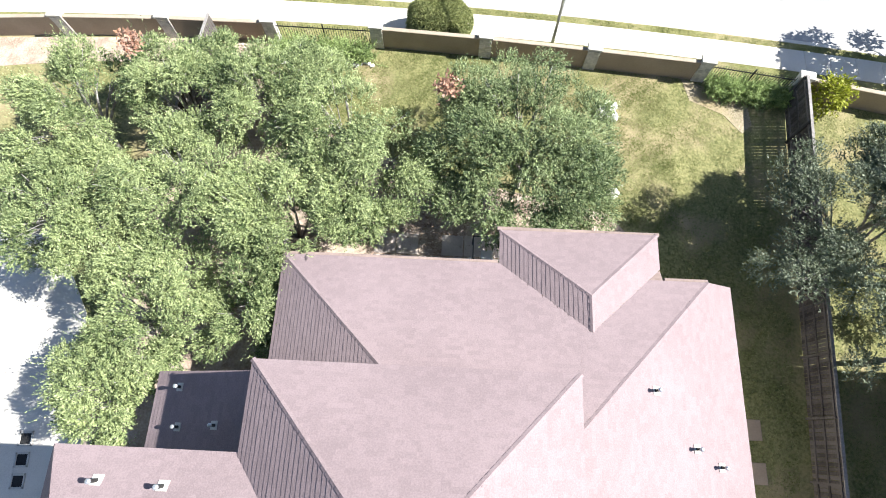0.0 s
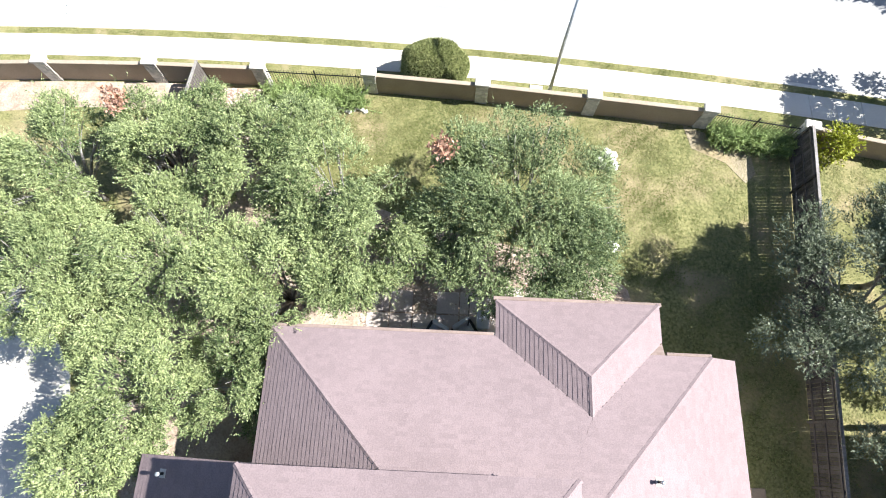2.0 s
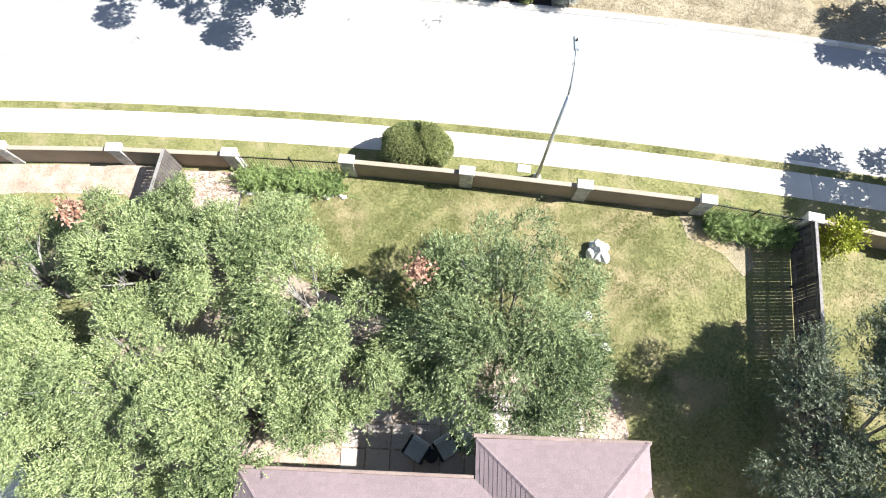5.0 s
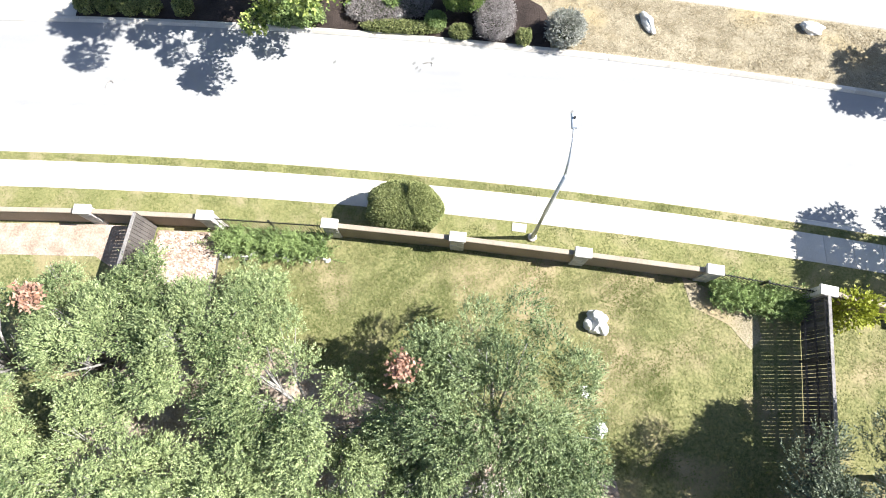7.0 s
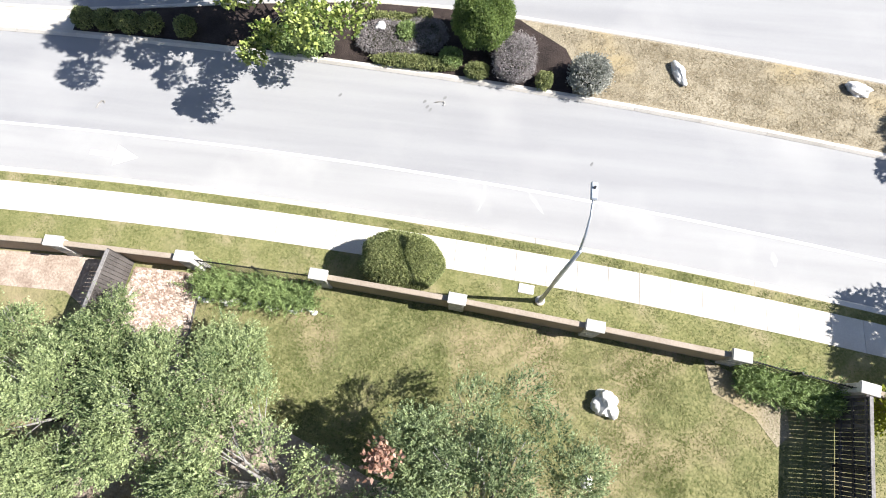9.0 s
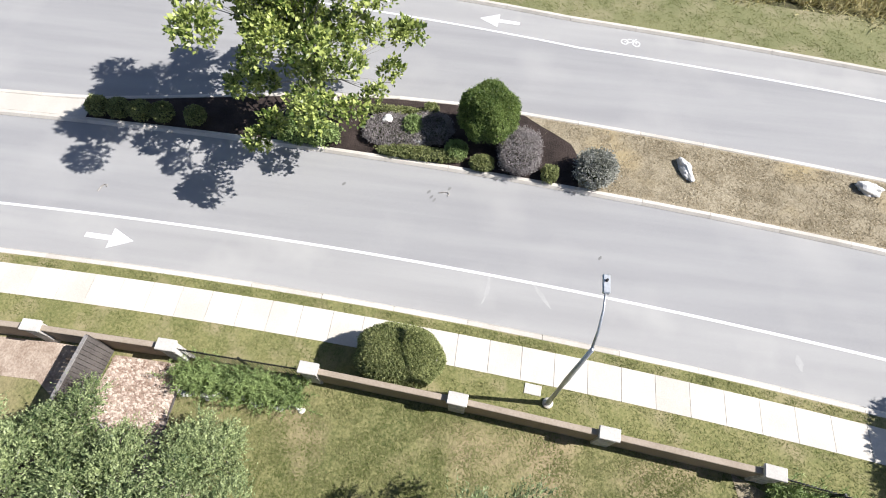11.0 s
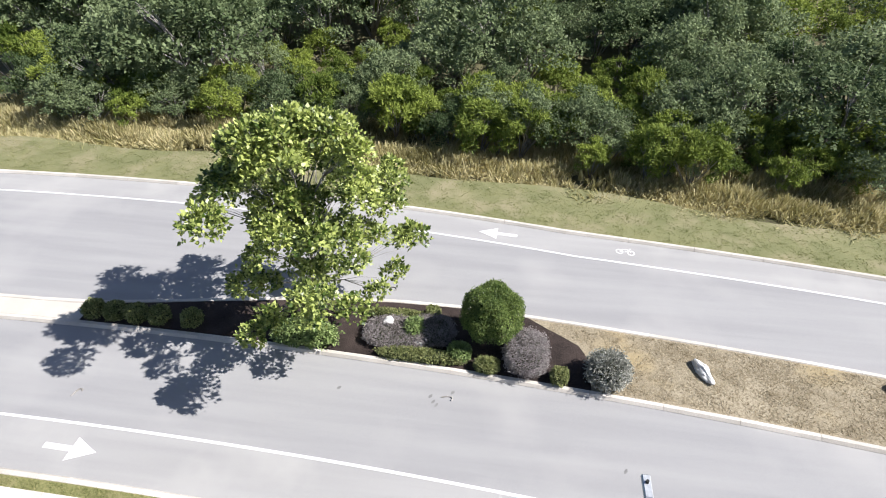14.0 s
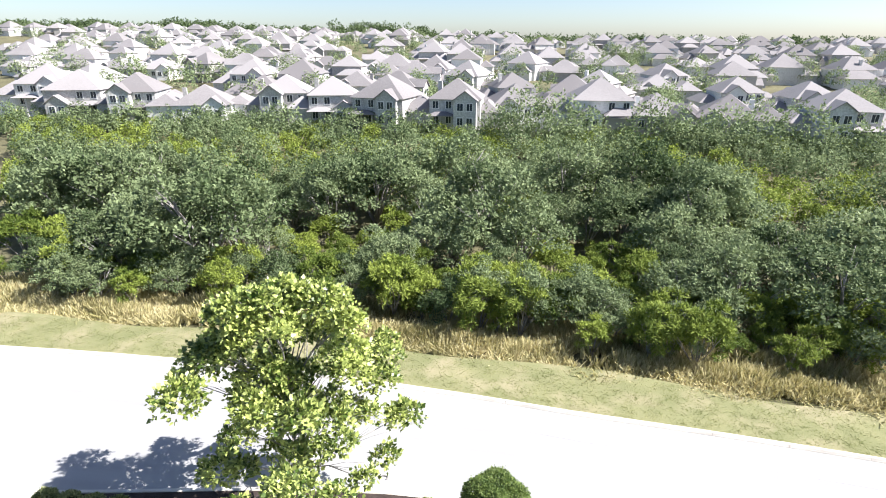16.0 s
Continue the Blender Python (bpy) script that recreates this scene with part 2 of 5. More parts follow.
def make_land():
    ys = [-900, -300, -120, -60, -30, 0, 20, 22, 24, 26, 28, 31, 35, 40, 46, 53, 61, 70, 80, 92, 105, 120, 140, 165, 195, 230, 270, 320, 380, 450, 600, 900, 1600, 2600]
    xs = [-2600, -1400, -800, -500, -350, -250, -180, -130, -100, -75, -55, -40, -28, -18, -9, 0, 9, 18, 28, 40, 55, 75, 100, 130, 180, 250, 350, 500, 800, 1400, 2600]
    v, f = [], []
    for y in ys:
        for x in xs:
            v.append((x, y, hill(x, y) - 0.2))
    w = len(xs)
    for j in range(len(ys) - 1):
        for i in range(w - 1):
            f.append((j * w + i, j * w + i + 1, (j + 1) * w + i + 1, (j + 1) * w + i))
    return tagged(obj("ground", v, f, M_FOREST, smooth=True), "dry earth and grass under the trees, out to the horizon", "ground", kind="structure")


make_land()
strip("road", off(0.0), off(7.15), -0.12, M_ROAD, depth=0.05, label="pale grey asphalt carriageway with a bike lane", category="road")
strip("road", lambda x: bend(x) + med_far(x), far_off(18.2), -0.12, M_ROAD, depth=0.05, label="pale grey asphalt carriageway beyond the median", category="road")
strip("verge", far_off(18.34), lambda x: far_off(22.3)(x) + 0.5 * math.sin(x * 0.31), 0.0, M_FARVERGE, label="mown pale green grass verge along the far kerb", category="grass", depth=0.35)
strip("verge", off(-0.62), off(-0.14), 0.0, M_VERGE, label="narrow strip of grass between kerb and pavement", category="grass")

# line of the garden wall, pillar by pillar
PILLARS = [(-36.0, -1.2), (-31.0, -0.55), (-25.8, 0.0), (-20.7, 0.3), (-15.55, 0.43), (-10.46, 0.4), (-5.27, 0.28), (0.0, -0.05), (5.1, -0.48), (10.35, -0.95), (14.75, -1.6), (19.6, -2.55), (24.5, -3.6), (29.5, -4.7), (34.5, -6.0)]
YARD = 0.55


def wall_y(x):
    for (x0, y0), (x1, y1) in zip(PILLARS, PILLARS[1:]):
        if x <= x1 or x1 == PILLARS[-1][0]:
            return y0 + (y1 - y0) * (x - x0) / (x1 - x0)


strip("verge", wall_y, off(-1.93), 0.0, M_VERGE, label="grass between the pavement and the garden wall", category="grass", x0=-80, x1=80)
strip("yard", lambda x: -60.0, wall_y, YARD, M_LAWN, x0=-80, x1=80, depth=0.6, label="patchy green and straw coloured back lawn", category="lawn")


def kerb(d0, d1, x0, x1, n, z0=0.0, label="", outer=None, inner=None):
    """A run of separate concrete kerb stones along the bend."""
    root = empty("kerb", (0, 0, 0), label, "kerb", kind="structure")
    lo, hi = outer or off(d0), inner or off(d1)
    for i in range(n):
        a, b = x0 + (x1 - x0) * i / n + 0.006, x0 + (x1 - x0) * (i + 1) / n - 0.006
        v = []
        for x in (a, b):
            v += [(x, lo(x) - 0.05, -0.3), (x, lo(x) - 0.05, z0 - 0.1), (x, lo(x) + 0.045, z0 + 0.02), (x, hi(x) - 0.045, z0 + 0.02), (x, hi(x) + 0.05, z0 - 0.1), (x, hi(x) + 0.05, -0.3)]
        f = [(k, k + 1, k + 7, k + 6) for k in range(5)] + [(5, 4, 3, 2, 1, 0), (6, 7, 8, 9, 10, 11)]
        obj("kerb_stone", v, f, M_KERB, root)


kerb(-0.22, 0.04, -60, 60, 40, label="pale concrete kerb beside the bike lane")
kerb(7.08, 7.33, -40, 60, 34, label="pale concrete kerb along the near side of the median")
kerb(0, 0, -40, 60, 34, label="pale concrete kerb along the far side of the median", outer=lambda x: bend(x) + med_far(x) - 0.18, inner=lambda x: bend(x) + med_far(x) + 0.07)
kerb(0, 0, -70, 70, 40, label="pale concrete kerb of the far verge", outer=far_off(18.12), inner=far_off(18.37))

# pavement slabs
pavement = strip("pavement", off(-1.92), off(-0.63), -0.03, M_KERB, label="pale concrete pavement of jointed slabs", category="pavement", x0=-80, x1=80)
for i in range(66):
    x0 = -46.0 + 1.27 * i
    x1 = x0 + 1.255
    v = [(x0, bend(x0) - 1.93, 0.02), (x1, bend(x1) - 1.93, 0.02), (x1, bend(x1) - 0.62, 0.02), (x0, bend(x0) - 0.62, 0.02)]
    v += [(x, y, -0.1) for x, y, z in v]
    obj("slab", v, [(0, 1, 2, 3), (0, 4, 5, 1), (1, 5, 6, 2), (2, 6, 7, 3), (3, 7, 4, 0)], M_CONC, pavement)

# the bike lanes have a paler surface than the traffic lanes
ROAD_Z = -0.12
M_BIKE = mat("bike_lane_asphalt", (0.315, 0.309, 0.303), (0.385, 0.377, 0.364), 0.9, 0.3, 45, 0.2, stain=((0.42, 0.41, 0.39), 0.3, 0.52, 0.8), streak=True)
strip("bike_lane", off(0.03), off(2.2), ROAD_Z + 0.004, M_BIKE, depth=0.01, label="paler grey asphalt of the near bike lane", category="road", x0=-90, x1=90)
strip("bike_lane", far_off(16.2), far_off(18.13), ROAD_Z + 0.004, M_BIKE, depth=0.01, label="paler grey asphalt of the far bike lane", category="road", x0=-90, x1=90)

# road paint, a few millimetres proud
strip("lane_line", off(2.15), off(2.27), ROAD_Z + 0.009, M_PAINT, depth=0.01, label="white line between bike lane and traffic lane", category="road marking", x0=-90, x1=90)
strip("lane_line", far_off(16.14), far_off(16.26), ROAD_Z + 0.009, M_PAINT, depth=0.01, label="white line of the far bike lane", category="road marking", x0=-90, x1=90)


def flat_mark(name, polys, x, y, turn, label):
    v, f = [], []
    for p in polys:
        f.append(tuple(range(len(v), len(v) + len(p))))
        v += [(a, b, 0.0) for a, b in p]
    ob = obj(name, v, f, M_PAINT)
    ob.matrix_world = pose(x, y, ROAD_Z + 0.01, 0, 0, turn)
    return tagged(ob, label, "road marking")


ARROW = [[(-1.1, -0.12), (0.05, -0.12), (0.05, 0.12), (-1.1, 0.12)], [(0.05, -0.5), (1.1, 0.0), (0.05, 0.5)]]
flat_mark("bike_lane_arrow", ARROW, -15.8, 5.15, -1, "white painted arrow in the near bike lane")
flat_mark("bike_lane_arrow", [[(a, -b) for a, b in reversed(p)] for p in ARROW], -0.3, 20.85, 176, "white painted arrow in the far bike lane")


def ring(cx, cy, r, w, n=12):
    return [[(cx + q * math.cos(a), cy + q * math.sin(a)) for q, a in ((r, t0), (r + w, t0), (r + w, t1), (r, t1))]
            for t0, t1 in ((k * math.tau / n, (k + 1) * math.tau / n) for k in range(n))]


def bar(x0, y0, x1, y1, w=0.05):
    d = Vector((x1 - x0, y1 - y0)).normalized()
    n = Vector((-d.y, d.x)) * w / 2
    return [(x0 - n.x, y0 - n.y), (x1 - n.x, y1 - n.y), (x1 + n.x, y1 + n.y), (x0 + n.x, y0 + n.y)]


BIKE = ring(-0.3, 0, 0.16, 0.06) + ring(0.35, 0, 0.16, 0.06) + [bar(-0.3, 0, -0.1, 0.25), bar(-0.1, 0.25, 0.25, 0.25), bar(0.25, 0.25, 0.35, 0), bar(0.0, 0.0, 0.25, 0.25), bar(-0.3, 0, 0.0, 0), bar(0.25, 0.25, 0.3, 0.4)]
flat_mark("bicycle_symbol", [[(a * 0.95, b * 0.95) for a, b in p] for p in BIKE], 6.7, 20.15, -8, "white painted bicycle symbol in the far bike lane")
flat_mark("bicycle_symbol", [[(a * 1.2, b * 1.2) for a, b in p] for p in BIKE], -22.2, 5.0, -90, "white painted bicycle symbol in the near bike lane")

# median: mulch bed and dry grass
strip("median", off(7.32), lambda x: bend(x) + med_far(x) - 0.17, -0.02, M_DRY, label="dry straw coloured grass on the median", category="grass", x0=0.5, x1=60)
strip("median_tip", off(7.32), lambda x: bend(x) + med_far(x) - 0.17, -0.012, M_CONC, label="concrete paved narrow end of the median", category="median", x0=-40, x1=-19.6)


def bed_of(name, pts, z, material, label, category, depth=0.15):
    """A flat bed of any outline with real sides."""
    n = len(pts)
    v = [(x, y, z) for x, y in pts] + [(x, y, z - depth) for x, y in pts]
    f = [tuple(range(n))] + [(i, n + i, n + (i + 1) % n, (i + 1) % n) for i in range(n)]
    return tagged(obj(name, v, f, material), label, category, kind="structure")


near = [(x, bend(x) + 7.32) for x in (-19.6, -16, -12, -8, -4, 0, 4.2)]
far = [(x, bend(x) + med_far(x) - 0.18) for x in (1.5, -2, -5, -8, -11, -14, -17, -19.6)]
bed_of("mulch_bed", near + [(4.15, 12.2), (3.8, 12.9), (3.0, 13.4), (2.3, 13.8)] + far, 0.01, M_MULCH, "dark brown mulch bed on the median", "mulch")


# walls
M_COPE = mat("coping", (0.3, 0.245, 0.185), (0.4, 0.335, 0.265), 0.9, 1, 16, 0.2)

def pillar(x, y, turn, label):
    root = empty("pillar", pose(x, y, 0, 0, 0, turn), label, "pillar", "pillars of the garden wall")
    bm = bmesh.new()
    box(bm, (-0.27, -0.15, -0.3), (0.27, 0.15, 1.92))
    part("core", bm, M_STONE, root)
    rnd = random.Random(int(x * 10))
    for side in range(4):
        z = -0.02
        while z < 1.85:
            h = rnd.choice((0.14, 0.18, 0.22))
            h = min(h, 1.9 - z)
            half, face = (0.285, 0.15) if side % 2 == 0 else (0.165, 0.27)
            u = -half
            while u < half - 0.005:
                w = min(rnd.choice((0.16, 0.24, 0.3)), half - u)
                if w > 0.03:
                    d = rnd.uniform(0.015, 0.03)
                    bm = bmesh.new()
                    box(bm, (u + 0.006, -face - d, z + 0.006), (u + w - 0.006, 0.01 - face, z + h - 0.006))
                    bm.transform(Matrix.Rotation(side * math.pi / 2, 4, "Z"))
                    part("stone", bm, M_STONE, root)
                u += w
            z += h
    bm = bmesh.new()
    box(bm, (-0.35, -0.215, 1.92), (0.35, 0.215, 2.06), bevel=0.02)
    part("cap", bm, M_CAP, root, "pale smooth stone cap")
    return root


def between(a, b, inset=0.27):
    d = Vector((b[0] - a[0], b[1] - a[1], 0))
    L = d.length
    turn = math.degrees(math.atan2(d.y, d.x))
    return L, turn, pose(a[0], a[1], 0, 0, 0, turn)


def wall_panel(a, b):
    L, turn, m = between(a, b)
    root = empty("garden_wall", m, "tan masonry garden wall panel with a flat coping", "wall", "panels of the garden wall")
    bm = bmesh.new()
    box(bm, (0.26, -0.085, -0.3), (L - 0.26, 0.085, 1.78))
    part("panel", bm, M_WALL, root)
    bm = bmesh.new()
    box(bm, (0.26, -0.105, 1.78), (L - 0.26, 0.105, 1.84), bevel=0.02)
    part("coping", bm, M_COPE, root, "sand coloured coping")


def iron_fence(a, b):
    L, turn, m = between(a, b)
    root = empty("iron_fence", m, "black wrought iron picket fence between stone pillars", "fence", "iron fence panels")
    for z in (0.5, 1.55):
        bm = bmesh.new()
        box(bm, (0.26, -0.02, z), (L - 0.26, 0.02, z + 0.04))
        part("rail", bm, M_IRON, root)
    bm = bmesh.new()
    box(bm, (L / 2 - 0.03, -0.03, 0), (L / 2 + 0.03, 0.03, 1.85))
    part("post", bm, M_IRON, root)
    me = None
    n = int((L - 0.6) / 0.115)
    for i in range(n):
        x = 0.3 + (L - 0.6) * i / (n - 1)
        if me is None:
            bm = bmesh.new()
            box(bm, (-0.009, -0.009, 0.1), (0.009, 0.009, 1.75))
            me = part("picket", bm, M_IRON, root)
            me.location.x = x
        else:
            o = new("picket", me.data)
            o.parent = root
            o.location.x = x


for i, (x, y) in enumerate(PILLARS):
    a, b = PILLARS[max(i - 1, 0)], PILLARS[min(i + 1, len(PILLARS) - 1)]
    pillar(x, y, math.degrees(math.atan2(b[1] - a[1], b[0] - a[0])), "square limestone block pillar with a flat pale cap")
for a, b in zip(PILLARS, PILLARS[1:]):
    if a[0] in (-10.46, 10.35):
        iron_fence(a, b)
    else:
        wall_panel(a, b)


M_GREYWOOD = mat("grey_weathered_wood", (0.17, 0.155, 0.145), (0.32, 0.3, 0.285), 0.9, 1.2, 12, 0.4)


def wood_fence(pts, label, seed):
    root = empty("wooden_fence", (0, 0, YARD), label, "fence", "wooden fences")
    rnd = random.Random(seed)
    for a, b in zip(pts, pts[1:]):
        L, turn, m = between(a, b)
        n = int(L / 0.15)
        for i in range(n):
            bm = bmesh.new()
            h = 1.8 + rnd.uniform(-0.03, 0.03)
            box(bm, (i * L / n + 0.004, -0.012, 0.03), ((i + 1) * L / n - rnd.uniform(0.004, 0.016), 0.012, h), m)
            part("picket", bm, M_WOOD, root)
        for z in (0.3, 0.95, 1.6):
            bm = bmesh.new()
            box(bm, (0, -0.055, z), (L, -0.014, z + 0.09), m)
            part("rail", bm, M_WOOD, root)
        bm = bmesh.new()
        box(bm, (0, -0.06, 1.835), (L, 0.06, 1.88), m)
        part("cap_rail", bm, M_GREYWOOD, root, "pale grey weathered cap rail")
        for i in range(int(L / 2.4) + 1):
            bm = bmesh.new()
            box(bm, (i * 2.4 - 0.045, -0.1, 0), (i * 2.4 + 0.045, -0.012, 1.78), m)
            part("post", bm, M_WOOD, root)


wood_fence([(14.45, -1.9), (13.75, -9.5), (13.0, -19.0), (12.6, -27.0)], "dark weathered wooden picket fence along the side of the lawn", 5)
wood_fence([(-13.1, 0.25), (-13.35, -2.4), (-13.7, -6.0)], "grey weathered wooden fence between two back yards", 6)


# street lamp
def street_lamp():
    root = empty("street_lamp", (3.33, 0.68, 0), "grey galvanised street lamp with an arm over the road", "street lamp")
    bm = bmesh.new()
    tube(bm, [(0, 0, 0), (0, 0, 0.12)], [0.2, 0.2], 12)
    part("base_plate", bm, M_CONC, root, "round pale concrete base", True)
    bm = bmesh.new()
    tube(bm, [(0, 0, 0.1), (0, 0, 3.5), (0.02, 0, 6.85)], [0.11, 0.085, 0.06], 12)
    part("pole", bm, M_METAL, root, smooth=True)
    bm = bmesh.new()
    tube(bm, [(0.02, 0, 6.75), (0.06, 0.35, 7.3), (0.1, 0.8, 7.65), (0.12, 1.3, 7.8)], [0.045, 0.04, 0.035, 0.03], 8)
    part("arm", bm, M_METAL, root, smooth=True)
    bm = bmesh.new()
    box(bm, (0.03, 1.2, 7.74), (0.23, 1.75, 7.86), bevel=0.03)
    head = part("lamp_head", bm, M_METAL, root)
    bm = bmesh.new()
    box(bm, (0.08, 1.4, 7.725), (0.18, 1.68, 7.738))
    part("lens", bm, M_CAP, head)
    bm = bmesh.new()
    tube(bm, [(0.13, 1.55, 7.86), (0.13, 1.55, 7.93)], [0.04, 0.035], 8)
    part("photocell", bm, M_IRON, head)


street_lamp()


# old scuffs and stains worn into the road surface
M_SCUFF = mat("road_scuff", (0.37, 0.362, 0.352), (0.44, 0.43, 0.415), 0.9, 2, 20, 0.1)
M_TAR = mat("road_tar", (0.17, 0.165, 0.16), (0.25, 0.245, 0.24), 0.9, 2, 20, 0.1)


def worn(name, pts, w, material, label, seed):
    rn = random.Random(seed)
    v, f = [], []
    for i, (x, y) in enumerate(pts):
        q = w * math.sin(math.pi * (i + 0.6) / (len(pts) + 0.2)) * rn.uniform(0.6, 1.2)
        v += [(x - q, y, ROAD_Z + 0.007), (x + q, y, ROAD_Z + 0.007)]
    for i in range(len(pts) - 1):
        f.append((2 * i, 2 * i + 1, 2 * i + 3, 2 * i + 2))
    tagged(obj(name, v, f, material), label, "road mark")


worn("scuff", [(0.62 + 0.03 * k - 0.004 * k * k, 5.75 - 0.13 * k) for k in range(12)], 0.09, M_SCUFF, "pale curved tyre scuff on the asphalt", 1)
worn("scuff", [(2.45 + 0.075 * k, 5.6 - 0.1 * k) for k in range(12)], 0.12, M_SCUFF, "pale curved tyre scuff on the asphalt", 2)
worn("scuff", [(12.9 + 0.01 * k, 3.9 - 0.09 * k) for k in range(8)], 0.16, M_SCUFF, "pale round worn patch on the asphalt", 3)
for k, (x, y) in enumerate([(-2.2, 8.9), (-2.5, 9.3), (-2.35, 9.05), (-6.4, 9.2), (-1.6, 9.6), (5.2, 7.0)]):
    worn("oil_spot", [(x + 0.02 * j, y + 0.05 * j) for j in range(5)], 0.07, M_TAR, "small dark oil spot on the asphalt", 10 + k)


# house with shingled hip roofs
def roof_face(parent, poly, seed, lift=0.0):
    """A sloped roof face laid in courses of overlapping shingle tabs. The first edge of poly is the eave."""
    P = [Vector(p) for p in poly]
    u = (P[1] - P[0]).normalized()
    nrm = Vector((0, 0, 0))
    for i in range(1, len(P) - 1):
        nrm += (P[i] - P[0]).cross(P[i + 1] - P[0])
    nrm.normalize()
    if nrm.z < 0:
        nrm = -nrm
    w = nrm.cross(u)
    if w.z < 0:
        w = -w
    q = [((p - P[0]).dot(u), (p - P[0]).dot(w)) for p in P]
    top = max(b for a, b in q)
    rnd = random.Random(seed)

    def span(v):
        xs = []
        for (a0, b0), (a1, b1) in zip(q, q[1:] + q[:1]):
            if abs(b1 - b0) > 1e-6 and min(b0, b1) - 1e-6 <= v <= max(b0, b1) + 1e-6:
                xs.append(a0 + (a1 - a0) * (v - b0) / (b1 - b0))
        return (min(xs), max(xs)) if len(xs) > 1 else None

    verts, faces = [], []
    step = 0.15
    k = 0
    while k * step < top - 0.02:
        v0, v1 = k * step, min((k + 1) * step, top - 0.002)
        s0, s1 = span(v0 + 1e-4), span(v1)
        k += 1
        if not s0 or not s1:
            continue
        lo, hi = min(s0[0], s1[0]), max(s0[1], s1[1])
        x = lo - rnd.uniform(0, 0.3)
        while x < hi:
            x1 = x + rnd.choice((0.16, 0.22, 0.28, 0.33))
            a0, a1 = max(x, s0[0]), min(x1, s0[1])
            b0, b1 = max(x, s1[0]), min(x1, s1[1])
            if a1 > a0 + 0.01 or b1 > b0 + 0.01:
                a1, b1 = max(a0, a1), max(b0, b1)
                up = 0.009 + rnd.uniform(0, 0.005) + lift
                corner = [P[0] + u * a0 + w * v0 + nrm * up, P[0] + u * a1 + w * v0 + nrm * up, P[0] + u * b1 + w * v1 + nrm * (lift + 0.002), P[0] + u * b0 + w * v1 + nrm * (lift + 0.002),
                          P[0] + u * a0 + w * v0 + nrm * (lift - 0.004), P[0] + u * a1 + w * v0 + nrm * (lift - 0.004)]
                o = len(verts)
                verts += corner
                faces += [(o, o + 1, o + 2, o + 3), (o + 4, o + 5, o + 1, o)]
            x = x1
    ob = obj("shingles", verts, faces, M_ROOF, parent)
    ob["kind"] = "stuff"
    flat = [p - nrm * (p - P[0]).dot(nrm) for p in P]
    deck = [p - nrm * (0.02 - lift) for p in flat]
    under = [p - nrm * 0.16 for p in flat]
    n = len(P)
    obj("roof_deck", deck + under, [tuple(range(n)), tuple(reversed(range(n, 2 * n)))] + [(i, (i + 1) % n, n + (i + 1) % n, n + i) for i in range(n)], M_FASCIA, parent)


def hip_caps(parent, a, b, seed):
    a, b = Vector(a), Vector(b)
    d = (b - a)
    side = d.cross(Vector((0, 0, 1))).normalized()
    rnd = random.Random(seed)
    n = int(d.length / 0.2)
    v, f = [], []
    for i in range(n):
        p0, p1 = a + d * (i / n), a + d * ((i + 1) / n)
        h0, h1 = 0.03 + rnd.uniform(0, 0.006), 0.022
        o = len(v)
        v += [p0 - side * 0.075 + Vector((0, 0, h0 - 0.04)), p0 + Vector((0, 0, h0)), p0 + side * 0.075 + Vector((0, 0, h0 - 0.04)),
              p1 - side * 0.075 + Vector((0, 0, h1 - 0.04)), p1 + Vector((0, 0, h1)), p1 + side * 0.075 + Vector((0, 0, h1 - 0.04))]
        f += [(o, o + 1, o + 4, o + 3), (o + 1, o + 2, o + 5, o + 4)]
    ob = obj("hip_cap", v, f, M_ROOF, parent)
    ob["kind"] = "stuff"


M_FASCIA = mat("fascia", (0.2, 0.15, 0.13), (0.3, 0.23, 0.2), 0.8, 1, 12, 0.1)
EA, S, UP = 4.9, 0.5, 8.9


def nz(y):
    return EA + S * (-12.15 - y)


house = empty("house", (0, 0, 0), "two storey house with pinkish brown shingled hip roofs", "house")
roof = obj("roof", [(-6, -17, 5), (2, -17, 5), (2, -25, 5), (-6, -25, 5)], [(0, 1, 2, 3)], M_FASCIA, house)
# north face of the lower roof, in two pieces round the wing and the upper storey
RV = (3.35, -14.7, nz(-14.7))
roof_face(roof, [(-7.1, -12.15, EA), (0.5, -12.15, EA), RV, (2.2, -16.9, nz(-16.9)), (-2.35, -16.9, nz(-16.9))], 1)
roof_face(roof, [(6.1, -12.6, nz(-12.6)), (7.65, -12.6, nz(-12.6)), (2.2, -18.05, nz(-18.05)), (2.2, -16.9, nz(-16.9)), RV, (6.1, -12.15, EA)], 2)
roof_face(roof, [(-7.1, -17.2, EA), (-7.1, -12.15, EA), (-2.35, -16.9, nz(-16.9)), (-2.35, -17.2, nz(-16.9))], 3)
roof_face(roof, [(8.6, -12.6, nz(-12.6) - 0.475), (8.6, -24.0, nz(-12.6) - 0.475), (2.2, -24.0, nz(-18.05)), (2.2, -18.05, nz(-18.05)), (7.65, -12.6, nz(-12.6))], 4)
# wing
PK = (3.35, -13.5, nz(-14.7))
roof_face(roof, [(0.5, -10.92, EA), (6.1, -10.85, EA), PK], 5)
roof_face(roof, [(0.5, -12.15, EA), (0.5, -10.92, EA), PK, RV], 6)
roof_face(roof, [(6.1, -10.85, EA), (6.1, -12.15, EA), RV, PK], 7)
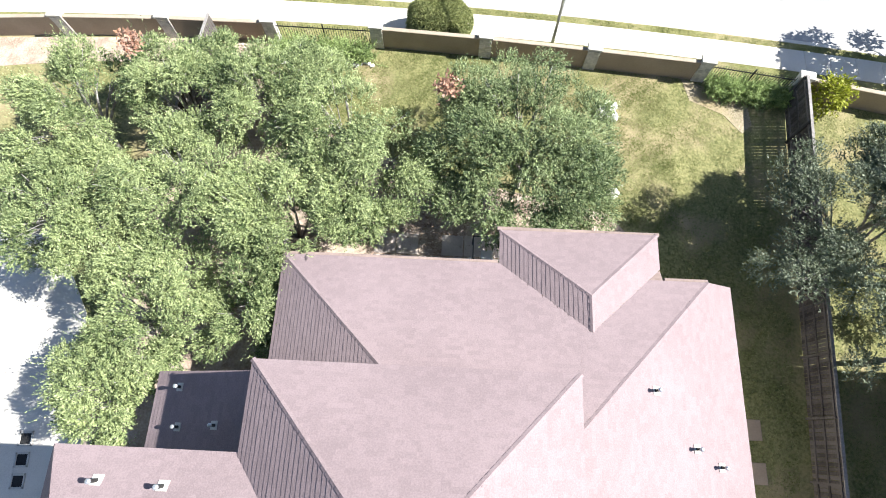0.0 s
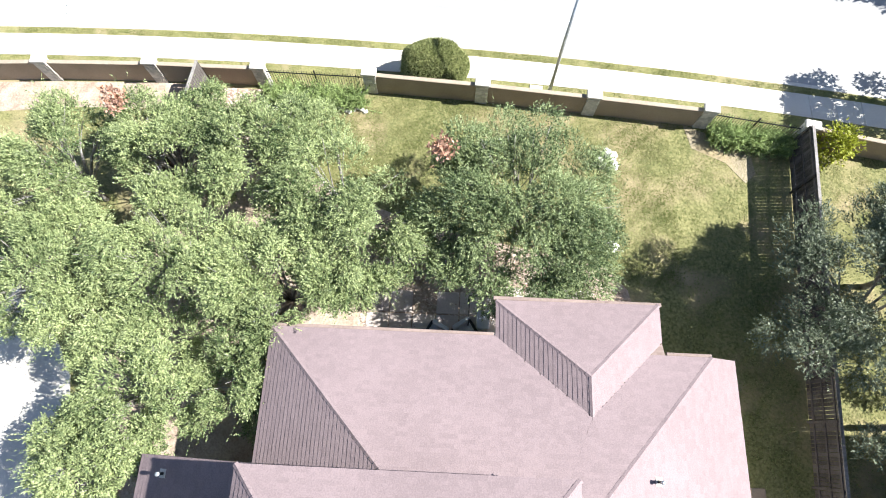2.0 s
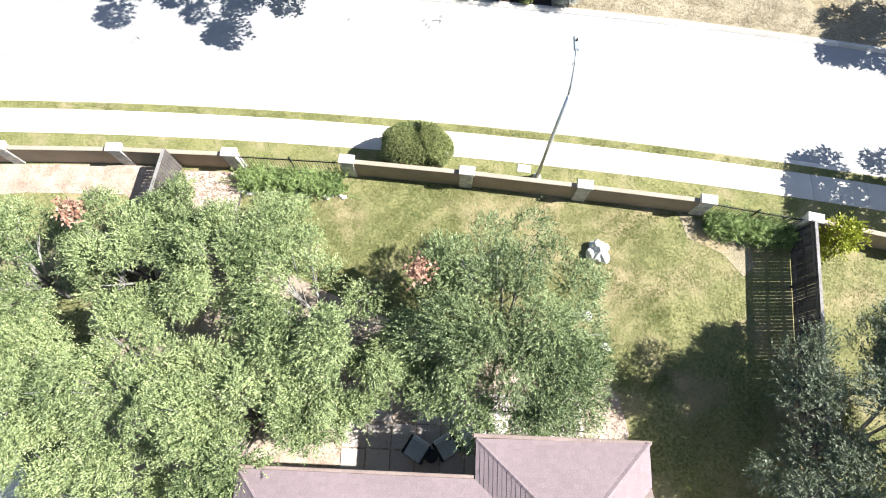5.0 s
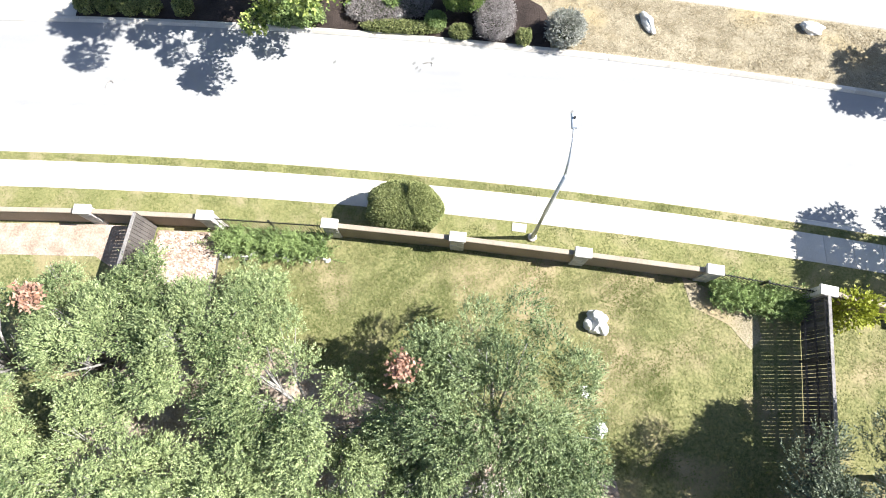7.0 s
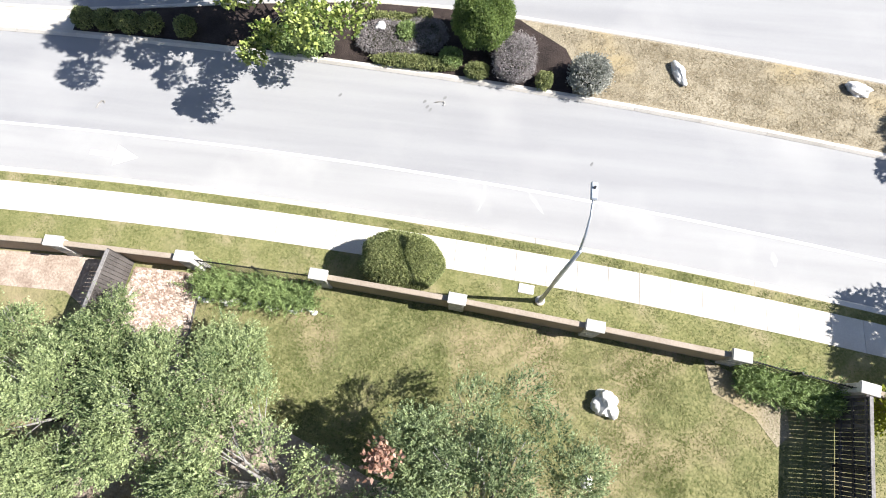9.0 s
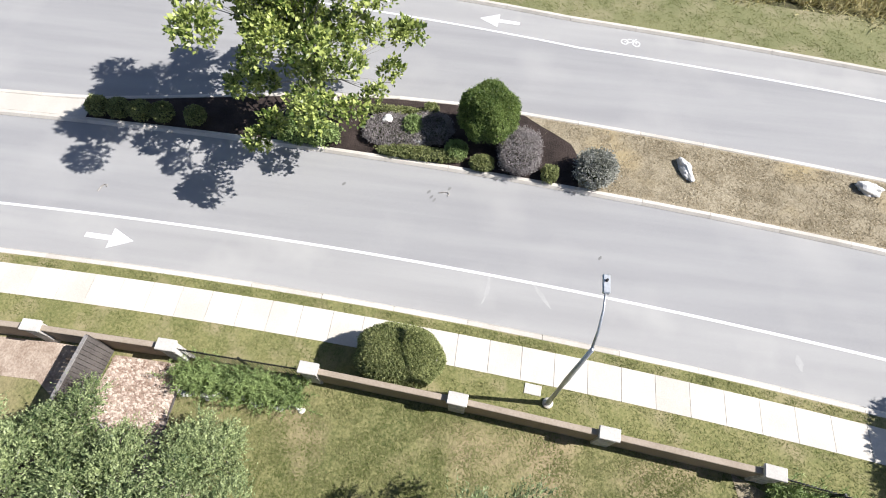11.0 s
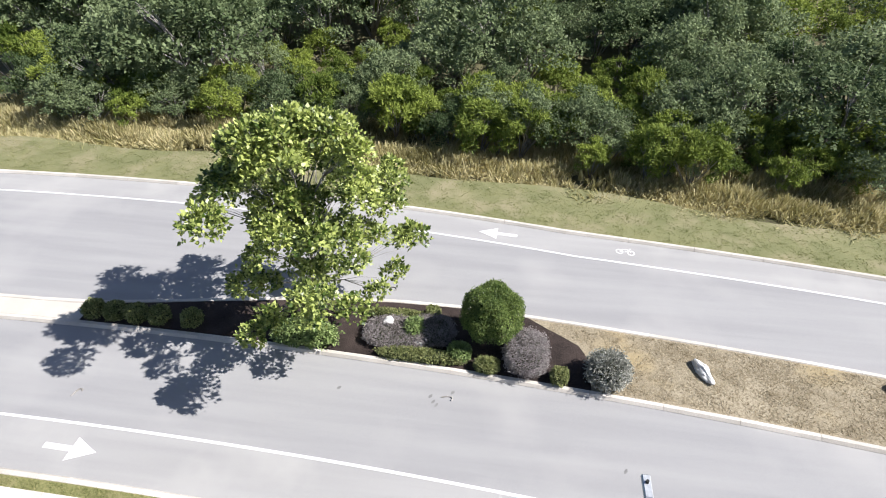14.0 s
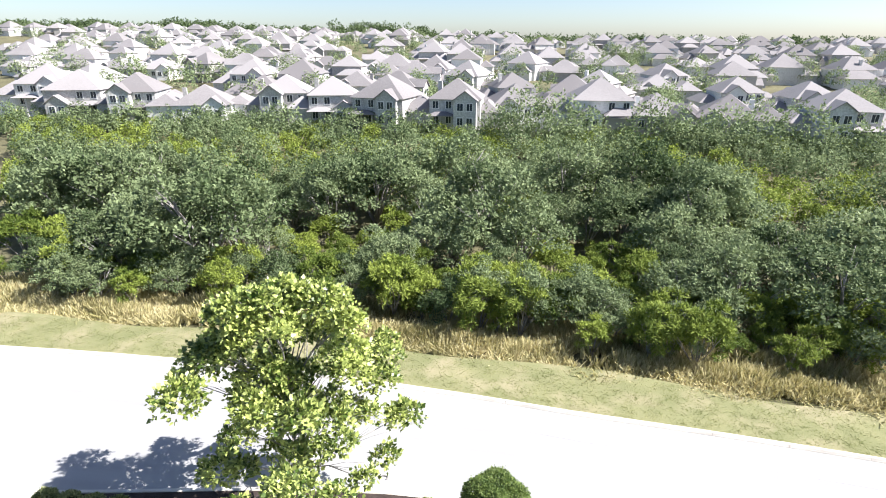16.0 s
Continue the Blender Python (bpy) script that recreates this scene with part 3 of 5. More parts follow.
# upper storey
UL, UR, UB = -6.24, 2.3, -30.0
UW = (UR - UL) / 2
UZ = UP + 0.6 * UW
UX = (UL + UR) / 2
UY = -16.3
roof_face(roof, [(UL, UY, UP), (UR, UY, UP), (UX, UY - UW, UZ)], 8)
roof_face(roof, [(UL, UB, UP), (UL, UY, UP), (UX, UY - UW, UZ), (UX, UB, UZ)], 9)
roof_face(roof, [(UR, UY, UP), (UR, UB, UP), (UX, UB, UZ), (UX, UY - UW, UZ)], 10)
# lower roof west of the upper storey, and the front wing
roof_face(roof, [(-10.6, -24.0, EA), (-10.6, -16.4, EA), (-5.7, -16.4, EA + S * 4.9), (-5.7, -24.0, EA + S * 4.9)], 11)
WZ = UP - 0.05
roof_face(roof, [(-10.85, -18.6, WZ), (UL, -18.6, WZ), (-3.5, -21.34, WZ + 1.5), (-3.5, -24.0, WZ + 2.97), (-8.0, -24.0, WZ + 2.97), (-10.85, -18.6, WZ)][:5], 12)
roof_face(roof, [(-10.85, -28.0, WZ), (-10.85, -18.6, WZ), (-8.0, -24.0, WZ + 2.97), (-8.0, -28.0, WZ + 2.97)], 13)
for n, (a, b) in enumerate([((-7.1, -12.15, EA), (-2.35, -16.9, nz(-16.9))), ((7.65, -12.6, nz(-12.6)), (2.2, -18.05, nz(-18.05))), ((0.5, -10.92, EA), PK), ((6.1, -10.85, EA), PK), (PK, RV),
                            ((UL, UY, UP), (UX, UY - UW, UZ)), ((UR, UY, UP), (UX, UY - UW, UZ)), ((UX, UY - UW, UZ), (UX, UB, UZ))]):
    hip_caps(roof, a, b, 30 + n)


def house_wall(lo, hi):
    bm = bmesh.new()
    box(bm, lo, hi)
    return part("wall", bm, M_STUCCO, house)


house_wall((-6.7, -24, YARD - 0.3), (8.2, -13.6, EA - 0.45))
house_wall((1.0, -13.6, YARD - 0.3), (5.7, -11.4, EA - 0.05))
house_wall((-5.8, -30, EA - 0.2), (1.9, -16.8, UP - 0.05))
house_wall((-10.2, -24, YARD - 0.3), (-6.75, -16.9, EA - 0.05))
house_wall((-10.4, -30, YARD - 0.3), (-5.9, -19.05, UP - 0.1))


# plants
def leaf_mesh(name, centres, normals, size, rnd, material, parent=None, spread=0.5, per=4, long=1.8, grow=0.5, wide=0.42, dome=0.5, tilt=0.5):
    """Sprigs of small leaves; each leaf is a folded blade of two triangles' width."""
    c = np.repeat(centres, per, axis=0)
    out = np.repeat(normals, per, axis=0)
    out = out / (np.linalg.norm(out, axis=1)[:, None] + 1e-9)
    d = out * grow + rnd.normal(0, spread, (len(c), 3))
    d /= np.linalg.norm(d, axis=1)[:, None] + 1e-9
    c = c + d * size * rnd.uniform(0.1, 1.3, (len(c), 1))
    face = out * dome + (0.12, 0.0, 0.65) + rnd.normal(0, tilt, (len(c), 3))
    side = np.cross(d, face)
    side /= np.linalg.norm(side, axis=1)[:, None] + 1e-9
    s = size * rnd.uniform(0.6, 1.25, (len(c), 1))
    a, b, t = c - d * s * 0.25 * long, c, c + d * s * 0.5 * long
    v = np.empty((len(c) * 4, 3))
    v[0::4], v[1::4], v[2::4], v[3::4] = a, b + side * s * wide, t, b - side * s * wide
    me = bpy.data.meshes.new(name)
    n = len(c)
    me.vertices.add(4 * n)
    me.vertices.foreach_set("co", v.ravel())
    me.loops.add(4 * n)
    me.loops.foreach_set("vertex_index", np.arange(4 * n))
    me.polygons.add(n)
    me.polygons.foreach_set("loop_start", np.arange(n) * 4)
    me.polygons.foreach_set("loop_total", np.full(n, 4))
    me.update(calc_edges=True)
    me.materials.append(material)
    ob = new(name, me)
    ob.parent = parent
    return ob


def lobes(rnd, r, h0, h1, n, small=0.17, large=0.3, dome=0.92, full=False):
    """Centres and radii of the clumps that make an uneven crown."""
    out = []
    for i in range(n):
        a, q = rnd.uniform(0, math.tau), math.sqrt((i + rnd.uniform(0, 1)) / n)
        k = q * r * rnd.uniform(0.72, 0.98)
        lid = math.sqrt(max(0.0, 1 - (q * dome) ** 2))
        z = h0 + (h1 - h0) * (0.12 + 0.74 * lid * (rnd.uniform(0.3, 0.85) if i % 3 == 0 else rnd.uniform(0.68, 1.0)))
        if full:
            a = i * 2.4 + rnd.uniform(-0.3, 0.3)
            # a tall crown leafed from top to bottom, narrower at the top
            z = h0 + (h1 - h0) * (0.19 + 0.77 * (i * 0.7549 % 1.0))
            k = r * math.sin(math.pi * min(1.0, 0.22 + 0.78 * ((z - h0) / (h1 - h0)) ** 0.9)) ** 0.6 * (0.15, 0.88, 0.5, 0.92, 0.72)[i % 5] * rnd.uniform(0.72, 1.08) * min(1.0, 0.7 + 1.6 * (z - h0) / (h1 - h0))
        out.append((k * math.cos(a), k * math.sin(a), z, r * rnd.uniform(small, large)))
    return out


def crown(name, rnd, lob, count, size, material, parent, per=4, squash=0.8, spread=0.55, long=1.8, wide=0.42, dome=0.5):
    lob = np.array(lob)
    pick = rnd.choice(len(lob), count, p=lob[:, 3] ** 2 / (lob[:, 3] ** 2).sum())
    d = rnd.normal(0, 1, (count, 3))
    d /= np.linalg.norm(d, axis=1)[:, None]
    d[:, 2] = np.where(d[:, 2] < -0.35, -d[:, 2], d[:, 2])
    rad = lob[pick, 3][:, None] * rnd.uniform(0.55, 1.05, (count, 1))
    c = lob[pick, :3] + d * rad * (1, 1, squash)
    return leaf_mesh(name, c, d + (0, 0, 0.25), size, rnd, material, parent, spread, per, long, 0.5, wide, dome)


def twig_crown(name, rnd, lob, twigs, size, material, parent, leaves=10, reach=(0.18, 0.42), lift=0.35, squash=0.65, fill=(0.35, 1.0)):
    """A crown of leafy twigs that fan out from each clump, with the leaves set along every twig."""
    L = np.array(lob)
    pick = rnd.choice(len(L), twigs, p=L[:, 3] ** 2 / (L[:, 3] ** 2).sum())
    d = rnd.normal(0, 1, (twigs, 3))
    d /= np.linalg.norm(d, axis=1)[:, None]
    d[:, 2] = np.where(d[:, 2] < -0.3, -d[:, 2], d[:, 2])
    base = L[pick, :3] + d * (1, 1, squash) * L[pick, 3][:, None] * rnd.uniform(*fill, (twigs, 1)) ** 0.6
    away = L[pick, :3] * (1, 1, 0)
    away /= np.linalg.norm(away, axis=1)[:, None] + 1e-6
    lean = rnd.normal(0, 0.5, (len(L), 3))[pick]
    way = d * 0.7 + away * 0.4 + lean + (0, 0, lift) + rnd.normal(0, 0.22, (twigs, 3))
    way /= np.linalg.norm(way, axis=1)[:, None]
    length = rnd.uniform(*reach, twigs)
    t = np.linspace(0.0, 1.0, leaves)
    c = (base[:, None] + way[:, None] * (length[:, None] * t)[:, :, None]).reshape(-1, 3)
    c[:, 2] -= (np.tile(t, twigs) ** 2) * 0.12 * np.repeat(length, leaves)
    return leaf_mesh(name, c, np.repeat(way, leaves, axis=0), size, rnd, material, parent, 0.5, 1, 1.9, 0.8, 0.34, 0.9, 0.42)


def trunk_mesh(rnd, lob, h0, material, parent, r0=0.16, limbs=9, leader=0.0):
    bm = bmesh.new()
    fork = h0 * 0.8
    if leader:
        tube(bm, [(0, 0, -0.2), (0.06, 0.04, leader * 0.3), (-0.05, 0.05, leader * 0.6), (0.05, 0, leader)], [r0 * 1.3, r0, r0 * 0.6, 0.03], 9)
    else:
        tube(bm, [(0, 0, -0.2), (0.05, 0.03, fork * 0.5), (0, 0, fork)], [r0 * 1.3, r0, r0 * 0.85], 9)
    for i in range(min(limbs, len(lob))):
        lx, ly, lz, lr = lob[i]
        z0 = max(fork, lz * 0.72 - 0.4) if leader else fork - 0.15
        thick = r0 * (0.3 if leader else 0.6)
        mid = (lx * 0.45 + rnd.uniform(-0.15, 0.15), ly * 0.45 + rnd.uniform(-0.15, 0.15), z0 + (lz - z0) * 0.6)
        tube(bm, [(0, 0, z0), mid, (lx, ly, lz)], [thick, thick * 0.6, r0 * 0.1], 6)
        for k in range(3):
            e = (lx + rnd.uniform(-1, 1) * lr, ly + rnd.uniform(-1, 1) * lr, lz + rnd.uniform(-0.2, 0.9) * lr)
            tube(bm, [mid, ((mid[0] + e[0]) / 2, (mid[1] + e[1]) / 2, (mid[2] + e[2]) / 2 + 0.1), e], [thick * 0.36, thick * 0.22, 0.01], 4)
    part("trunk", bm, material, parent, smooth=True)


def tree(x, y, z, r, top, seed, label, leaf=M_OAK, count=9000, size=0.14, nlobes=26, h0=0.38, group="", name="tree", per=3, long=1.8, r0=0.16, small=0.17, large=0.3, limbs=9, dome=0.92, squash=0.8, full=False, wide=0.42, shape=0.5):
    root = empty(name, pose(x, y, z), label, "tree", group)
    rnd = np.random.default_rng(seed)
    lob = lobes(rnd, r, top * h0, top, nlobes, small, large, dome, full)
    order = list(range(len(lob)))
    rnd.shuffle(order)
    trunk_mesh(rnd, [lob[i] for i in order], top * h0, M_BARK, root, r0, limbs, top * 0.86 if full else 0.0)
    crown("crown", rnd, lob, count, size, leaf, root, per, squash, long=long, wide=wide, dome=shape)
    return root


OAK = "spreading green oak with pale twigs beside the house"


def yard_oak(x, y, r, top, seed, twigs, label, leaf=M_OAK, nlobes=30, low=0.3, limbs=18, r0=0.13, shoots=150, small=0.13, large=0.25):
    root = empty("tree", pose(x, y, YARD), label, "tree", "oaks of the back yards")
    rnd = np.random.default_rng(seed)
    lob = lobes(rnd, r, top * low, top, nlobes, small, large)
    order = list(range(len(lob)))
    rnd.shuffle(order)
    trunk_mesh(rnd, [lob[i] for i in order], top * low, M_BARK, root, r0, limbs)
    twig_crown("crown", rnd, lob, int(twigs * 1.6), 0.062, leaf, root)
    if shoots:
        # long upright young shoots that break the outline
        twig_crown("young_growth", rnd, lob, shoots, 0.055, leaf, root, 16, (0.6, 1.1), 0.6, 0.8, (0.7, 1.0))["kind"] = "stuff"
    return root


YARD_OAKS = [(1.6, -7.1, 4.3, 5.9, 9600, 56), (-5.2, -7.2, 3.7, 5.9, 4000, 32), (-8.9, -5.2, 3.0, 5.5, 2900, 28), (-12.6, -5.4, 3.2, 5.3, 3100, 28), (-16.8, -6.0, 3.2, 5.2, 3100, 28),
             (-7.4, -10.6, 3.2, 5.7, 3100, 28), (-11.6, -9.9, 3.5, 5.7, 3400, 28), (-16.2, -10.2, 3.2, 5.3, 3100, 26), (-11.7, -14.0, 3.0, 5.3, 3000, 26), (-12.5, -16.9, 2.5, 4.9, 2700, 26), (-5.1, -9.6, 2.2, 5.6, 2100, 24), (-8.4, -13.4, 2.5, 5.2, 2300, 24)]
yard_trees = [yard_oak(x, y, r, top, 100 + i, n, OAK if i else "deep green oak standing on the lawn edge by the patio", M_OAK if i else M_DEEPOAK, nlobes=k) for i, (x, y, r, top, n, k) in enumerate(YARD_OAKS)]
yard_oak(14.2, -10.8, 4.3, 7.0, 111, 8200, "grey green oak leaning over the wooden fence", M_DARKOAK, 64, limbs=10, shoots=90)
yard_oak(17.6, -11.0, 3.2, 6.6, 135, 5000, "dark green oak behind the wooden fence", M_DARKOAK, 40, shoots=40, limbs=4)
yard_oak(16.6, -8.6, 3.0, 6.5, 134, 4800, "dark green oak behind the wooden fence", M_DARKOAK, 36, limbs=4, shoots=40)
yard_oak(15.8, -14.4, 3.2, 6.8, 131, 4500, "dark green oak behind the wooden fence", M_DARKOAK, 36, limbs=4, shoots=40)
yard_oak(-7.5, -3.1, 1.3, 3.6, 132, 900, "small bushy green oak by the gravel bed", M_OAK, 14, 0.15, 8, 0.07, 25, 0.24, 0.4)
yard_oak(-11.5, -3.0, 1.5, 4.0, 133, 1000, "small bushy green oak by the wooden fence", M_OAK, 14, 0.15, 8, 0.07, 25, 0.24, 0.4)
rnd = np.random.default_rng(9)
for t, (dx, dy, dz) in ((yard_trees[0], (-3.2, 1.55, 5.3)), (yard_trees[3], (-1.7, 1.6, 4.9))):
    c = rnd.normal(0, 0.2, (110, 3)) + (dx, dy, dz - 0.15)
    o = leaf_mesh("dead_branch", c, rnd.normal(0, 1, c.shape), 0.13, rnd, M_DEAD, t, 0.7, 3)
    o["label"] = "reddish brown dead leaves"

tree(-8.1, 12.8, 0.0, 5.15, 10.8, 300, "broad leaved sycamore with light green leaves on the median", M_SYC, 9500, 0.175, 84, 0.11, name="sycamore", per=4, long=1.4, small=0.085, large=0.17, limbs=46, r0=0.12, full=True, shape=0.3)
# street trees whose shade falls on the pavement and the median
tree(22.0, 0.9, 0.0, 2.9, 6.6, 302, "street oak shading the pavement", M_LIVE, 2600, 0.17, 22, 0.3, name="street_tree")
tree(26.2, 9.6, 0.0, 3.1, 7.6, 304, "oak on the dry median", M_LIVE, 2600, 0.17, 22, 0.3, name="street_tree")


def clipped(name, x, y, z, rx, ry, h, seed, label, leaf=M_BUSH, count=2500, size=0.07, power=2.6, stem=0.0, loose=0.06, per=3, group="", spread=0.5, grow=0.5, core=True, lump=0.05):
    """A clipped shrub: a skin of small leaves over a solid core coloured dark as inner shade."""
    root = empty(name, pose(x, y, z), label, "shrub", group)
    rn = np.random.default_rng(seed)
    d = rn.normal(0, 1, (count, 3))
    d /= np.linalg.norm(d, axis=1)[:, None]
    d[:, 2] = np.where(d[:, 2] < -0.55, -d[:, 2], d[:, 2])
    k = (np.abs(d) ** power).sum(1) ** (-1 / power)
    wob = 1 + lump * np.sin(d[:, 0] * 5 + seed) * np.cos(d[:, 1] * 6) + rn.normal(0, loose, count)
    c = d * (k * wob)[:, None] * (rx, ry, h / 2) + (0, 0, stem + h / 2)
    leaf_mesh("foliage", c, d, size, rn, leaf, root, spread, per, 1.8, grow)
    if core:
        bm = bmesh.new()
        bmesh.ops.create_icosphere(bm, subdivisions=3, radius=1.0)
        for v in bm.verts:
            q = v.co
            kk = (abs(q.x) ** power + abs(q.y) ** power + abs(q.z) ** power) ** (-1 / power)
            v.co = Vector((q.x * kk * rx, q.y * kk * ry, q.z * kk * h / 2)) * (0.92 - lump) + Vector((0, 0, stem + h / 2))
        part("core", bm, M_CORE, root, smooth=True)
    if stem:
        bm = bmesh.new()
        tube(bm, [(0, 0, -0.1), (0.02, 0, stem + h * 0.2)], [0.09, 0.06], 8)
        part("stem", bm, M_BARK, root)
    return root


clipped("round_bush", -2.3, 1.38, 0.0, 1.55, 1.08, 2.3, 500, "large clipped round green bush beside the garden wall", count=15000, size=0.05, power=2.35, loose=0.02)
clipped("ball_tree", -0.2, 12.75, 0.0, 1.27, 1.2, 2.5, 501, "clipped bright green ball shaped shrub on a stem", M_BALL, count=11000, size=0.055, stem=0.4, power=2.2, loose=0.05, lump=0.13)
MED = "shrubs on the median"
for i, (x, y) in enumerate([(-19.0, 11.75), (-17.9, 11.75), (-16.8, 11.75), (-15.7, 11.8), (-14.1, 11.8)]):
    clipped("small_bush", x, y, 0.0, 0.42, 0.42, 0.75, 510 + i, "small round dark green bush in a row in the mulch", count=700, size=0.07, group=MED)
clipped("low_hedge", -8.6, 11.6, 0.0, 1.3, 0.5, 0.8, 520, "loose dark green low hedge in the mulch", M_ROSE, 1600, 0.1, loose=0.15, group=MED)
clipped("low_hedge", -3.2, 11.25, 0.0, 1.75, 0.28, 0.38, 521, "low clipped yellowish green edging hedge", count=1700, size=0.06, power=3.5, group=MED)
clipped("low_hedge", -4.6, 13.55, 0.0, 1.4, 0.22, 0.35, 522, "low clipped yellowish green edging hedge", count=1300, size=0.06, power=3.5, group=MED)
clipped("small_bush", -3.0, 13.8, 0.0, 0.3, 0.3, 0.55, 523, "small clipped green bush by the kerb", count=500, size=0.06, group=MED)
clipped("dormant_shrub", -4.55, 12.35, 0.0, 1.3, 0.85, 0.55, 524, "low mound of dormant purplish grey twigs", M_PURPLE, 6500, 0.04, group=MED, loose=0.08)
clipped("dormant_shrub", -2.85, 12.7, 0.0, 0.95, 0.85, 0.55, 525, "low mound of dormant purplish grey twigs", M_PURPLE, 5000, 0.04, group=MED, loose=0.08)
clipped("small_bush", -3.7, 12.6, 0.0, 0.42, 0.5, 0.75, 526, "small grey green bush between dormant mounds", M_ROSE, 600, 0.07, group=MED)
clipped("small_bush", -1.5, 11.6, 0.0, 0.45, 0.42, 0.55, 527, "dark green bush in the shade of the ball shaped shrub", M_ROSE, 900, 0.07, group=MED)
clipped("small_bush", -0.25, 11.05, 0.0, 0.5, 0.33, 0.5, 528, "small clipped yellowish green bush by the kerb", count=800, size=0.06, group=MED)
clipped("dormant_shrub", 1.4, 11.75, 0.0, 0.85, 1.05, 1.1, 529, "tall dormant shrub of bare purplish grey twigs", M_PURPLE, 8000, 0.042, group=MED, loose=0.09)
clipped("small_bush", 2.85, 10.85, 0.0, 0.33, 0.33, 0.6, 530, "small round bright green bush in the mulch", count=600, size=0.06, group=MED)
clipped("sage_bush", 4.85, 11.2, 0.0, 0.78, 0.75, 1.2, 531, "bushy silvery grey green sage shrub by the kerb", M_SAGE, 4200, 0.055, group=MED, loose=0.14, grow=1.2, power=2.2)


def rosemary(x0, y0, x1, y1, seed, label):
    root = empty("rosemary_hedge", pose(0, 0, YARD), label, "hedge", "hedges at the iron fences")
    rn = np.random.default_rng(seed)
    n = 900
    u = rn.uniform(0, 1, n)
    base = np.stack([x0 + (x1 - x0) * u + rn.normal(0, 0.12, n), y0 + (y1 - y0) * u + rn.normal(0, 0.2, n), np.zeros(n)], 1)
    d = rn.normal(0, 0.45, (n, 3)) + (0.25, -0.1, 1.0)
    d /= np.linalg.norm(d, axis=1)[:, None]
    ln = rn.uniform(0.5, 1.0, n)
    st = np.linspace(0.15, 1, 12)
    c = (base[:, None] + d[:, None] * (ln[:, None] * st)[:, :, None]).reshape(-1, 3)
    leaf_mesh("foliage", c, np.repeat(d, 12, axis=0), 0.07, rn, M_ROSE, root, 0.6, 3, 2.6, 0.6, 0.22)
    bm = bmesh.new()
    for k in range(40):
        tube(bm, [base[k], base[k] + d[k] * ln[k] * 0.5, base[k] + d[k] * ln[k] * 0.8], [0.015, 0.01, 0.004], 4)
    part("stems", bm, M_BARK, root)["kind"] = "stuff"


rosemary(-10.3, -0.3, -5.75, -0.42, 541, "dark green rosemary hedge against the iron fence")
rosemary(10.75, -1.55, 14.3, -2.0, 542, "dark green rosemary hedge against the iron fence")
clipped("yellow_bush", 16.0, -2.2, YARD, 0.65, 0.55, 1.5, 543, "loose bright yellow green bush behind the fence", M_YELLOW, 700, 0.11, loose=0.25, core=False, grow=1.0)

# woods beyond the road: nearest trees one by one
W = "trees of the woods"
OAKS, CEDARS = [], []
for k in range(6):
    OAKS.append(tree(-200 - 20 * k, -200, 0, 3.5, 6.6, 400 + k, "grey green live oak in the woods", M_LIVE, 2000, 0.16, 30, 0.12, W, "live_oak", 3, 1.7, small=0.17, large=0.3, limbs=7, shape=1.1))
for k in range(3):
    CEDARS.append(tree(-200 - 20 * k, -240, 0, 1.7, 4.2, 420 + k, "yellowish green bushy cedar in the woods", M_CEDAR, 1100, 0.14, 24, 0.04, W, "cedar", 3, 2.6, 0.08, 0.17, 0.32, limbs=5, dome=0.8, wide=0.28, shape=0.9))
rnd = random.Random(11)
spots = []


def wood_edge(x):
    return 31.5 - (0.0 if x < -5 else 0.13 * (x + 5) if x < 20 else 3.2) + 1.2 * math.sin(x * 0.45)


for k in range(14000):
    y = 28 + 85 * rnd.random()
    x = rnd.uniform(-0.98, 0.92) * (y + 6) + rnd.uniform(-4, 4)
    if y < wood_edge(x) or (26 < x - 0.35 * (y - 50) < 40 and 43 < y < 62):
        continue
    gap = 1.7 if y < wood_edge(x) + 5 else 3.1 if y < 70 else 3.8
    if all((x - a) ** 2 + (y - b) ** 2 > gap * gap for a, b in spots):
        spots.append((x, y))
spots.sort(key=lambda s: s[1])
n_oak = n_cedar = 0
FAR_WOODS = []
for x, y in spots:
    first = y < wood_edge(x) + 4
    patch = noise.noise(Vector((x * 0.07, y * 0.1, 3.7)))
    cedar = rnd.random() < (0.6 if first else 0.9 if patch > 0.06 else 0.15)
    if y > 64:
        FAR_WOODS.append((x, y, rnd.uniform(0.75, 1.15), cedar))
        continue
    p = CEDARS[rnd.randrange(3)] if cedar else OAKS[rnd.randrange(6)]
    s = rnd.uniform(0.6, 1.35) if cedar else rnd.uniform(0.62, 0.8) if first else rnd.choice((0.75, 0.95, 1.15, 1.4, 1.75)) * (1.0 if patch > -0.25 else 1.12)
    t = copy_thing(p, pose(x, y, hill(x, y) - 0.3, 0, 0, rnd.uniform(0, 360)))
    t.scale = (s, s, s * rnd.uniform(0.85, 1.1))
# young cedars standing clear of the wood
for x, y, s in ((11.6, 27.6, 1.2), (8.9, 28.2, 1.1), (10.3, 28.8, 0.9), (5.4, 28.2, 0.75), (0.7, 30.2, 1.2), (-0.9, 30.6, 0.8), (17.1, 27.6, 0.75), (-8.6, 32.2, 1.3), (-6.6, 32.6, 1.0), (-14.8, 33.6, 1.25), (-28.0, 33.8, 1.0), (-30.0, 34.4, 0.9)):
    t = copy_thing(CEDARS[int(x * 3) % 3], pose(x, y, hill(x, y) - 0.1, 0, 0, x * 50))
    t.scale = (s, s, s)
for p in OAKS + CEDARS:
    for o in (*p.children_recursive, p):
        bpy.data.objects.remove(o)


